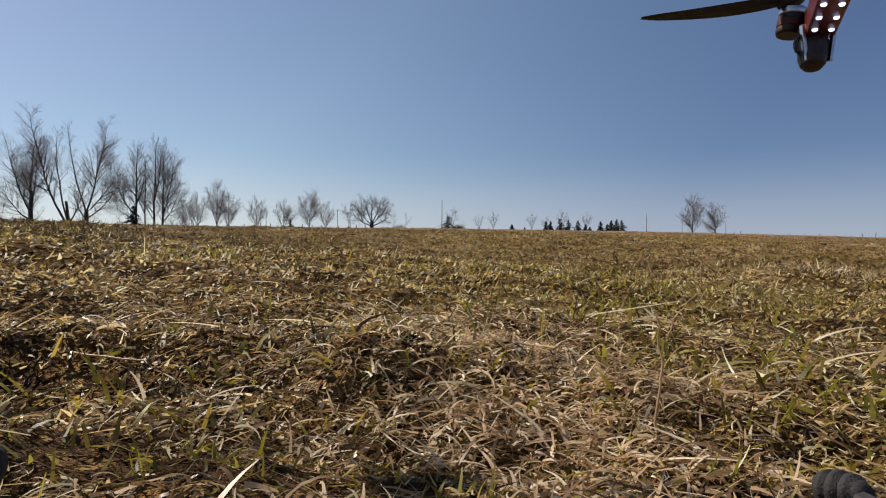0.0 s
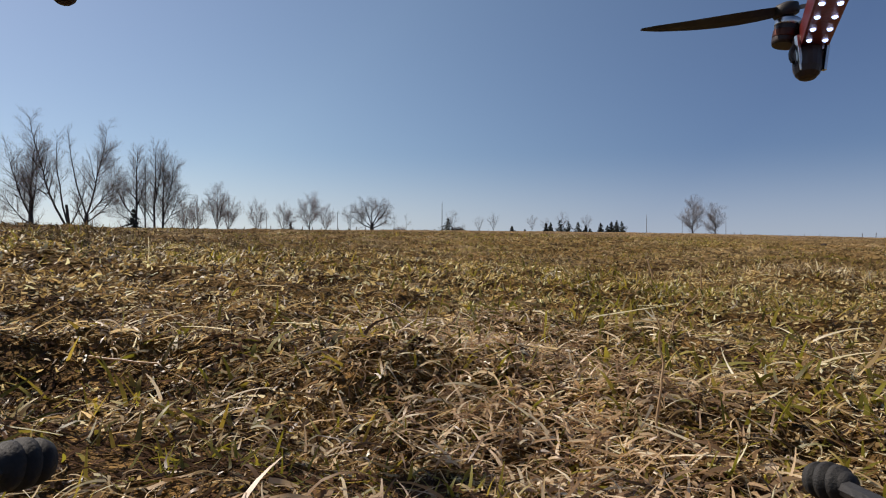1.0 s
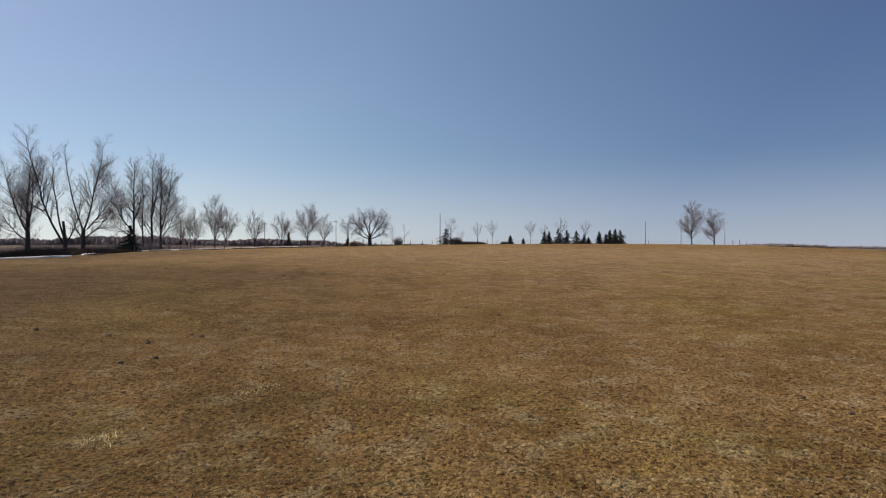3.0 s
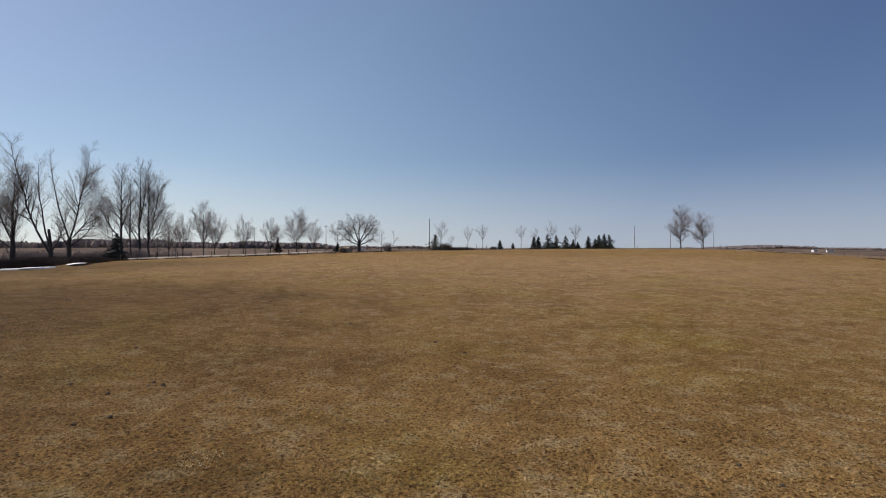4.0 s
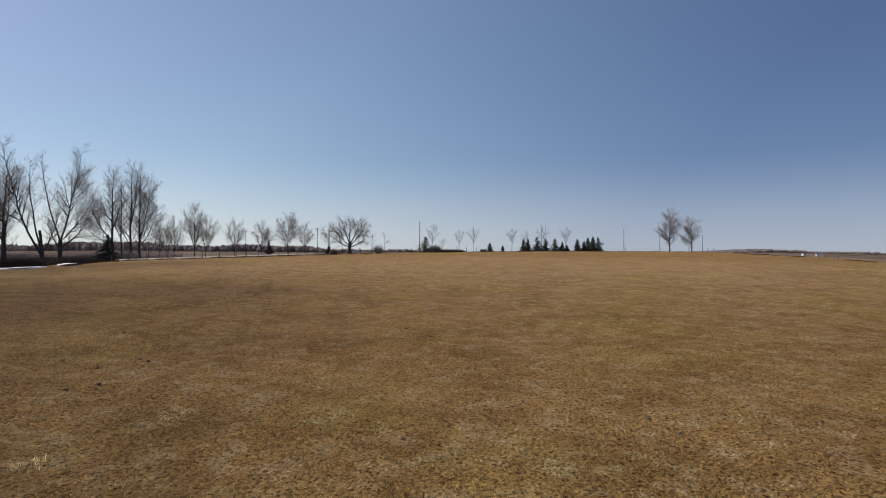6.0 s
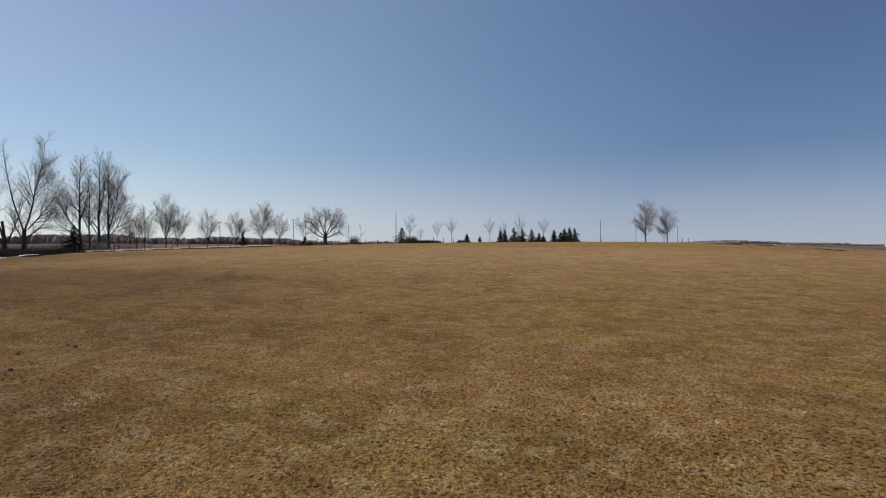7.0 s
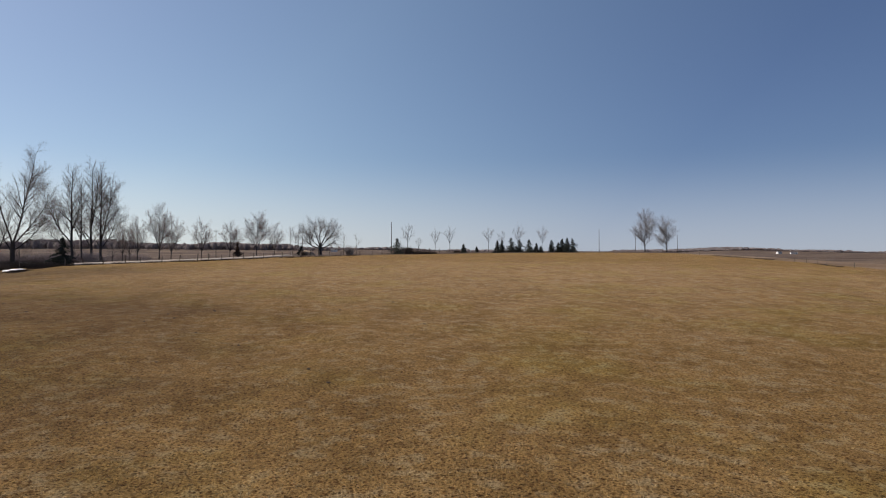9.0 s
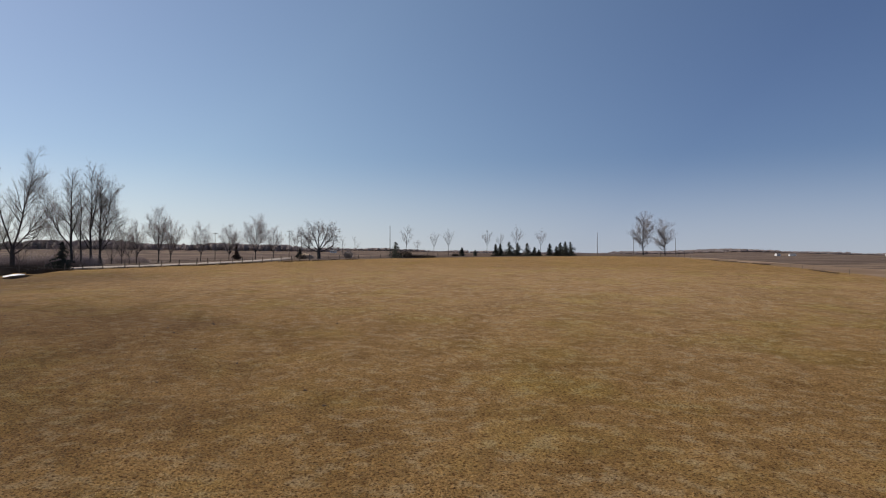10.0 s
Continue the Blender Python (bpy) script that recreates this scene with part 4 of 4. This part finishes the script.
for k, (tx, ty, tl, tw, th) in enumerate(((-118, 178, 16, 5, 4.5), (-104, 190, 14, 5, 4.2), (-92, 184, 12, 4, 3.6), (-128, 205, 22, 6, 5.0), (-108, 214, 20, 6, 4.5), (-98, 160, 10, 4, 3.2), (-88, 170, 7, 3, 3.0), (-84, 198, 14, 4, 3.0))):
    shrub("thicket", tx, ty, tw, th, "tangled leafless purple-brown thicket behind the maples", 130 + k, int(tl * 55), TWIG_RED, tl, 15 * (k % 3) - 10)
for k, (tx, ty, tl, tw, th) in enumerate(((-108, 148, 16, 5, 3.4), (-96, 150, 13, 5, 3.0), (-86, 152, 12, 4, 2.6), (-79, 148, 9, 4, 2.4), (-72, 150, 8, 3, 2.0))):
    shrub("thicket", tx, ty, tw, th, "tangled leafless brown thicket under the maples", 150 + k, int(tl * 60), SCRUB, tl, 12 * (k % 3) - 8)
hedge(-96, 98, -74, 102, 2.4, 1.5, "dark tangle of cut brush at the pasture corner", 128, 120)
hedge(-82, 128, -70, 133, 2.4, 1.6, "dark tangle of cut brush under the maples", 127, 120)


def heap(x, y, long, wide, high, label):
    """A rounded pile with a slumped, uneven surface."""
    bm = bmesh.new()
    bmesh.ops.create_icosphere(bm, subdivisions=4, radius=1.0)
    for v in bm.verts:
        k = 0.16 * noise.noise(v.co * 2.1) + 0.06 * noise.noise(v.co * 6.3)
        up = max(v.co.z, -0.1)
        v.co = Vector((v.co.x * long / 2 * (1 + k), v.co.y * wide / 2 * (1 + k), up ** 0.8 * high * (1 + k) if up > 0 else -0.2))
    me = bpy.data.meshes.new("straw_heap")
    bm.to_mesh(me)
    bm.free()
    me.materials.append(HEAP)
    ob = smooth(new("straw_heap", me))
    ob.location = (x, y, ground_z(x, y))
    tagged(ob, label, "heap")


heap(-26.6, 190, 4.4, 3.2, 1.5, "low heap of pale old straw beside the broad tree")
rnd_post = random.Random(5)


def post_mesh(high, r):
    bm = bmesh.new()
    lathe(bm, ((r * 1.05, -0.3), (r, 0.1), (r * 0.95, high * 0.6), (r * 0.9, high - 0.03), (r * 0.6, high)), 8)
    me = bpy.data.meshes.new("post")
    bm.to_mesh(me)
    bm.free()
    me.materials.append(POST)
    return me


POST_MESHES = [post_mesh(h, r) for h, r in ((1.35, 0.085), (1.5, 0.095), (1.25, 0.075), (1.65, 0.10))]


def fence(pts, gap, label, missing=0.0, wires=(0.45, 0.8, 1.05), tall=1.0):
    ob = thing("fence", pose(pts[0][0], pts[0][1], ground_z(*pts[0])), label, "fence")
    origin = Vector((pts[0][0], pts[0][1], ground_z(*pts[0])))
    tops = []
    for (ax, ay), (bx, by) in zip(pts, pts[1:]):
        n = max(1, int(math.hypot(bx - ax, by - ay) / gap))
        for k in range(n):
            u = (k + rnd_post.uniform(-0.12, 0.12)) / n
            x, y = ax + (bx - ax) * u, ay + (by - ay) * u
            q = Vector((x, y, ground_z(x, y))) - origin
            tops.append(q)
            if rnd_post.random() < missing:
                continue
            p = part("post", rnd_post.choice(POST_MESHES), None, ob)
            p.matrix_local = Matrix.Translation(q) @ pose(0, 0, 0, rnd_post.gauss(0, 3), rnd_post.gauss(0, 3), rnd_post.uniform(0, 360)) @ Matrix.Diagonal((tall, tall, tall, 1))
    for h in wires:
        V, F = [], []
        tube(V, F, [q + Vector((0, 0, h)) for q in tops], [0.008] * len(tops), 3)
        part("wire", mesh_of("wire", V, F, STEEL), None, ob)
    return ob


fence([(-66, 110), (-56, 119), (-47, 122), (-38, 127), (-30, 140), (-20, 154), (-8, 162), (3, 168)], 2.8, "old wooden post and wire fence along the lane")
fence([(3, 168), (18, 194), (60, 200), (98, 205), (94, 188)], 6.5, "sparse post and wire fence on the skyline", 0.25)
fence([(94, 188), (91, 160), (90, 140), (86.5, 122), (83, 110), (82, 95)], 5.5, "sparse old post and wire fence across the pasture", 0.5, (0.3, 0.6), 0.62)
for ax, ay, bx, by, wide, high, seed, label in (
    (92, 172, 91, 155, 1.0, 0.3, 9, "low strip of dark dead weeds along the pasture fence"),
    (91, 155, 89.5, 138, 0.9, 0.25, 14, "low strip of dark dead weeds along the pasture fence"),
    (86, 120, 82.5, 106, 1.0, 0.25, 10, "low strip of dark dead weeds along the pasture fence"),
    (-57, 118.6, -38, 126.6, 0.9, 0.45, 12, "low strip of dark dead weeds under the lane fence"),
    (-38, 126.6, -29, 140.6, 0.9, 0.4, 15, "low strip of dark dead weeds under the lane fence"),
    (-29, 140.6, -8, 161.5, 0.8, 0.35, 13, "low strip of dark dead weeds under the lane fence"),
):
    n = max(1, round(math.hypot(bx - ax, by - ay) / 5))
    for k in range(n):
        u, w = k / n, (k + 1) / n
        tagged(hedge(ax + (bx - ax) * u, ay + (by - ay) * u, ax + (bx - ax) * w, ay + (by - ay) * w, wide, high, label, seed * 20 + k, 45), category="weeds", group="weeds along the fences")


def utility_pole(x, y, high, label, arms=1):
    ob = thing("utility_pole", pose(x, y, ground_z(x, y), 0, 0, 20), label, "pole", "utility poles")
    bm = bmesh.new()
    lathe(bm, ((0.13, -0.3), (0.11, high * 0.4), (0.075, high), (0.04, high + 0.05)), 10)
    part("post", bm, POST, ob)
    for k in range(arms):
        bm = bmesh.new()
        box(bm, -0.9, 0.9, -0.06, 0.06, high - 0.55 - 0.8 * k, high - 0.42 - 0.8 * k, 0.01)
        part("crossarm", bm, POST, ob)
        for s in (-0.75, 0.75):
            bm = bmesh.new()
            lathe(bm, ((0.04, high - 0.42 - 0.8 * k), (0.06, high - 0.36 - 0.8 * k), (0.03, high - 0.26 - 0.8 * k)), 8)
            p = part("insulator", bm, SILVER, ob)
            p.location.x = s
    return ob


utility_pole(-69.7, 240, 10.8, "weathered wooden utility pole beyond the lane")
utility_pole(-43.4, 250, 11.4, "weathered wooden utility pole beyond the lane")
utility_pole(-40.5, 262, 11.0, "weathered wooden utility pole beyond the lane")
utility_pole(-0.4, 178.5, 9.2, "wooden utility pole behind the pine", 0)
utility_pole(84.0, 252, 9.2, "wooden utility pole on the skyline", 0)
utility_pole(117.5, 300, 9.0, "thin wooden utility pole beside the skyline trees", 0)
utility_pole(139.0, 300, 10.5, "thin wooden utility pole beside the skyline trees", 0)


# ---- far woods, farms ----
def far_woods(label, spots, low, high, seed, broad=1.0):
    """Distant leafless woodland: many ragged upright crowns run together."""
    rnd = random.Random(seed)
    V, F = [], []
    for x, y in spots:
        h = rnd.uniform(low, high) * (0.85 + 0.22 * math.sin(x / 37 + seed) + 0.13 * math.sin(x / 13 + 2 * seed))
        w = h * rnd.uniform(0.30, 0.60) * broad
        z = float(land(x, y))
        n, rings = 4, []
        for u, r in ((0.0, 0.75), (0.45, 1.0), (0.85, 0.55)):
            rings.append(len(V))
            for k in range(n):
                a = 6.283 * k / n
                rr = w * r * rnd.uniform(0.75, 1.25)
                V.append((x + rr * math.cos(a), y + rr * math.sin(a), z + h * (u + (rnd.uniform(-0.06, 0.06) if u else 0))))
        tip = len(V)
        V.append((x + rnd.gauss(0, 0.2) * w, y, z + h))
        for a, b in zip(rings, rings[1:]):
            F.extend((a + k, a + (k + 1) % n, b + (k + 1) % n, b + k) for k in range(n))
        F.extend((rings[-1] + k, rings[-1] + (k + 1) % n, tip) for k in range(n))
    return tagged(new("far_woods", mesh_of("far_woods", V, F, WOODS_HAZED)), label, "woods", kind="stuff")


rw = random.Random(31)


def belt(x0, y0, x1, y1, deep, n):
    out = []
    for _ in range(n):
        u = rw.random()
        out.append((x0 + (x1 - x0) * u + rw.gauss(0, deep * 0.3), y0 + (y1 - y0) * u + rw.uniform(-deep, deep)))
    return out


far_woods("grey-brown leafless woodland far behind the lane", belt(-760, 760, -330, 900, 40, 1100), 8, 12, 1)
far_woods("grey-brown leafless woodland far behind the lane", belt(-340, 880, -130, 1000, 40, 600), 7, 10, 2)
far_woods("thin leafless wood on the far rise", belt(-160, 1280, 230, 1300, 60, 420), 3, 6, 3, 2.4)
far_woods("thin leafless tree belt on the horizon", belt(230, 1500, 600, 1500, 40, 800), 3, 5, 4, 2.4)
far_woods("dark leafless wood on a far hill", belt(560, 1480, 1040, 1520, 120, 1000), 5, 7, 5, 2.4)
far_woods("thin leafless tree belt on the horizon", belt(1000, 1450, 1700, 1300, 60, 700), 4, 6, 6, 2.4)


def house(x, y, wide, deep, high, turn, label):
    ob = thing("house", pose(x, y, float(land(x, y)), 0, 0, turn), label, "house", "far farm buildings")
    bm = bmesh.new()
    box(bm, -wide / 2, wide / 2, -deep / 2, deep / 2, -0.5, high)
    a, b = bm.verts.new((-wide / 2, 0, high + deep * 0.35)), bm.verts.new((wide / 2, 0, high + deep * 0.35))
    c = [bm.verts.new((s * wide / 2, q * deep / 2, high)) for s in (-1, 1) for q in (-1, 1)]
    bm.faces.new((c[0], c[1], a))
    bm.faces.new((c[2], c[3], b))
    part("wall", bm, SIDING, ob)
    bm = bmesh.new()
    for q in (-1, 1):
        e = [bm.verts.new(p) for p in ((-wide / 2 - 0.4, q * (deep / 2 + 0.4), high - 0.25), (wide / 2 + 0.4, q * (deep / 2 + 0.4), high - 0.25), (wide / 2 + 0.4, 0, high + deep * 0.35 + 0.05), (-wide / 2 - 0.4, 0, high + deep * 0.35 + 0.05))]
        f = bm.faces.new(e)
        bmesh.ops.solidify(bm, geom=[f], thickness=0.15)
    part("roof", bm, ROOFING, ob)
    for k in (-0.3, 0.0, 0.3):
        bm = bmesh.new()
        box(bm, k * wide - 0.5, k * wide + 0.5, -deep / 2 - 0.05, -deep / 2 + 0.05, high * 0.35, high * 0.75)
        part("window", bm, GLASS_DARK, ob)


house(-106, 900, 9, 6, 2.6, 5, "white farm shed far off beyond the lane")
house(690, 1100, 8, 6, 3.2, 10, "white farmhouse far off across the fields")
house(712, 1090, 11, 6, 2.6, -15, "long white farm shed far off across the fields")
house(900, 1090, 12, 8, 4.0, 20, "white barn far off across the fields")
house(922, 1100, 7, 6, 3.4, 0, "white farmhouse far off across the fields")


# ---- the multirotor standing on the turf at take-off ----
def multirotor():
    ob = thing("quadcopter", pose(0, 0, 0), "red and black quadcopter with lit LED strips, standing on short grass", "drone")
    led_bm = bmesh.new()
    lathe(led_bm, ((0.0015, 0.0), (0.0015, 0.0005), (0.0011, 0.0011), (0.0003, 0.0014)), 10)
    led_me = bpy.data.meshes.new("led")
    led_bm.to_mesh(led_me)
    led_bm.free()
    led_me.materials.append(LED)

    for side, tip, root in ((1, Vector((0.2270, 0.380, 0.1900)), Vector((0.083, 0.075, 0.199))), (-1, Vector((-0.2420, 0.380, 0.2335)), Vector((-0.083, 0.075, 0.209)))):
        d = (root - tip).normalized()
        right = d.cross(Vector((0, 0, 1))).normalized()
        up = right.cross(d).normalized()
        m = Matrix(((right.x, d.x, up.x, tip.x), (right.y, d.y, up.y, tip.y), (right.z, d.z, up.z, tip.z), (0, 0, 0, 1)))
        long = (root - tip).length
        bm = bmesh.new()
        box(bm, -0.0078, 0.0078, 0, long, -0.0075, 0.0075, 0.0012)
        arm = part("arm", bm, RED_ALU, ob, "red anodised square tube arm")
        arm.matrix_local = m
        for k in range(14):
            for face in (0, 1):
                led = part("led", led_me, None, arm, "lit blue-white LED")
                spot = pose(0.0042 if face else -0.0042, 0.004 + 0.0185 * k + 0.003 * face, -0.0075, 180, 0, 0)
                led.matrix_local = spot
        bm = bmesh.new()
        box(bm, -0.008, 0.008, -0.010, 0.010, -0.0112, -0.0086, 0.001)
        box(bm, -0.008, 0.008, -0.010, 0.010, 0.0080, 0.0106, 0.001)
        part("mount_plate", bm, BLACK, ob, "black motor mount plates").matrix_local = m
        # motor beside the arm end, its can upright
        hub = tip + Vector((-0.0125 * side, 0.006, 0.0085))
        motor = part("motor", _turned(((0.0095, -0.014), (0.0105, -0.011), (0.0105, 0.008), (0.009, 0.010), (0.003, 0.011)), 20), BROWN, ob, "brushless motor with a brown can")
        motor.matrix_local = Matrix.Translation(hub) @ pose(0, 0, 0, 0, 12 * side, 0) @ Matrix.Scale(0.72, 4)
        part("bell", _turned(((0.0107, 0.003), (0.0111, 0.0036), (0.0111, 0.0080), (0.0107, 0.0088)), 20), SILVER, motor, "bright machined bell ring")
        part("winding", _turned(((0.0106, -0.008), (0.0108, -0.007), (0.0108, -0.002), (0.0106, -0.001)), 20), COPPER, motor, "copper windings")
        part("shaft", _turned(((0.0016, 0.010), (0.0016, 0.024), (0.0008, 0.026)), 10), SILVER, motor, "bright prop shaft")
        # rounded cap under the arm end, with struts and a looped lead
        bm = bmesh.new()
        lathe(bm, ((0.0020, -0.0345), (0.0050, -0.0335), (0.0072, -0.0310), (0.0085, -0.0270), (0.0090, -0.018), (0.0086, -0.006), (0.0070, -0.004)), 18, pose(-0.006 * side, -0.004, 0.004, -12, 6 * side, 0) @ Matrix.Scale(0.92, 4))
        part("end_cap", bm, BROWN, ob, "dark rounded cylinder under the arm end").matrix_local = Matrix.Translation(tip)
        for off in (-0.0100, 0.0098):
            bm = bmesh.new()
            box(bm, -0.0009, 0.0009, -0.0016, 0.0016, -0.024, -0.003, 0.0003)
            part("strut", bm, SILVER, ob, "bright metal strut").matrix_local = Matrix.Translation(tip + Vector((off - 0.007 * side, -0.012, 0.002))) @ pose(0, 0, 0, 0, -7 if off < 0 else 7, 0)
        V, F = [], []
        tube(V, F, [Vector((0.007 * math.sin(a) * -side - 0.012 * side, 0, -0.012 + 0.007 * math.cos(a))) for a in np.linspace(0.1, 3.2, 10)], [0.0014] * 10, 6)
        part("wire_loop", mesh_of("wire_loop", V, F, BLACK), None, ob, "looped black lead").matrix_local = Matrix.Translation(tip + Vector((0, -0.010, 0)))
        # propeller at rest: twisted, tapered, drooping two-blade
        spin = 186 if side > 0 else -12
        prop = part("propeller", _turned(((0.007, 0.0), (0.008, 0.002), (0.008, 0.006), (0.005, 0.008)), 14), CARBON, ob, "black two-blade propeller at rest")
        prop.matrix_local = Matrix.Translation(hub + Vector((0, 0, 0.0090))) @ pose(0, 0, 0, 3, 14 if side > 0 else 5, spin)
        for half in (0, 180):
            bm = bmesh.new()
            rows = []
            for k in range(15):
                u = k / 14
                r = 0.006 + 0.092 * u
                c = 0.0050 + 0.0065 * math.sin(math.pi * min(1, 0.12 + 0.8 * u)) * (1 - 0.35 * u)
                if u > 0.9:
                    c *= 1 - 5 * (u - 0.9)
                tw = radians(30 * (1 - u) + 7)
                rows.append([bm.verts.new((r, s * c * math.cos(tw) + 0.004 * u, s * c * math.sin(tw) + 0.006 * u * u + h)) for s, h in ((-0.5, 0), (0, 0.0012 * (1 - u) + 0.0004), (0.5, 0), (0, -0.0006))])
            for a, b in zip(rows, rows[1:]):
                for k in range(4):
                    bm.faces.new((a[k], a[(k + 1) % 4], b[(k + 1) % 4], b[k]))
            bm.faces.new(rows[0])
            bm.faces.new(rows[-1][::-1])
            blade = part("blade", bm, CARBON, prop)
            blade.matrix_local = pose(0, 0, 0.004, 0, 0, half)
        # landing leg from the arm down to a ribbed rubber foot
        fx = 0.0880 if side > 0 else -0.1000
        foot = Vector((fx, 0.1400, 0.0065 if side > 0 else 0.0095))
        V, F = [], []
        tube(V, F, [foot, foot + Vector((0.003 * side, -0.04, 0.0015)), foot + Vector((0.008 * side, -0.12, 0.002)), foot + Vector((0.004 * side, -0.20, 0.002)), Vector((0.090 * side, -0.085, 0.12)), Vector((0.080 * side, -0.075, 0.203))], [0.0020] * 6, 8)
        part("leg", mesh_of("leg", V, F, BLACK), None, ob, "thin black landing leg")
        f = part("foot", _turned(((0.0030, -0.0105), (0.0062, -0.0095), (0.0074, -0.0070), (0.0074, -0.0058), (0.0055, -0.0050), (0.0057, -0.0040), (0.0080, -0.0032), (0.0081, -0.0008), (0.0058, 0.0000), (0.0058, 0.0010), (0.0076, 0.0018), (0.0074, 0.0042), (0.0054, 0.0050), (0.0056, 0.0060), (0.0040, 0.0085)), 18), RUBBER, ob, "ribbed black rubber foot")
        f.matrix_local = Matrix.Translation(foot) @ pose(0, 0, 0, 80, 0, 22 * side) @ Matrix.Scale(0.56 if side > 0 else 0.74, 4)
        smooth(f)
    # open ring frame that carries both arms, on two rear legs
    V, F = [], []
    tube(V, F, [Vector((0.112 * math.sin(a), 0.112 * math.cos(a), 0.204)) for a in np.linspace(0, 6.28318, 41)], [0.007] * 41, 8)
    part("ring_frame", mesh_of("ring_frame", V, F, BLACK), None, ob, "open black ring frame between the arms")


def _turned(profile, n):
    bm = bmesh.new()
    lathe(bm, profile, n)
    for f in bm.faces:
        f.smooth = len(f.verts) == 4
    return bm


multirotor()
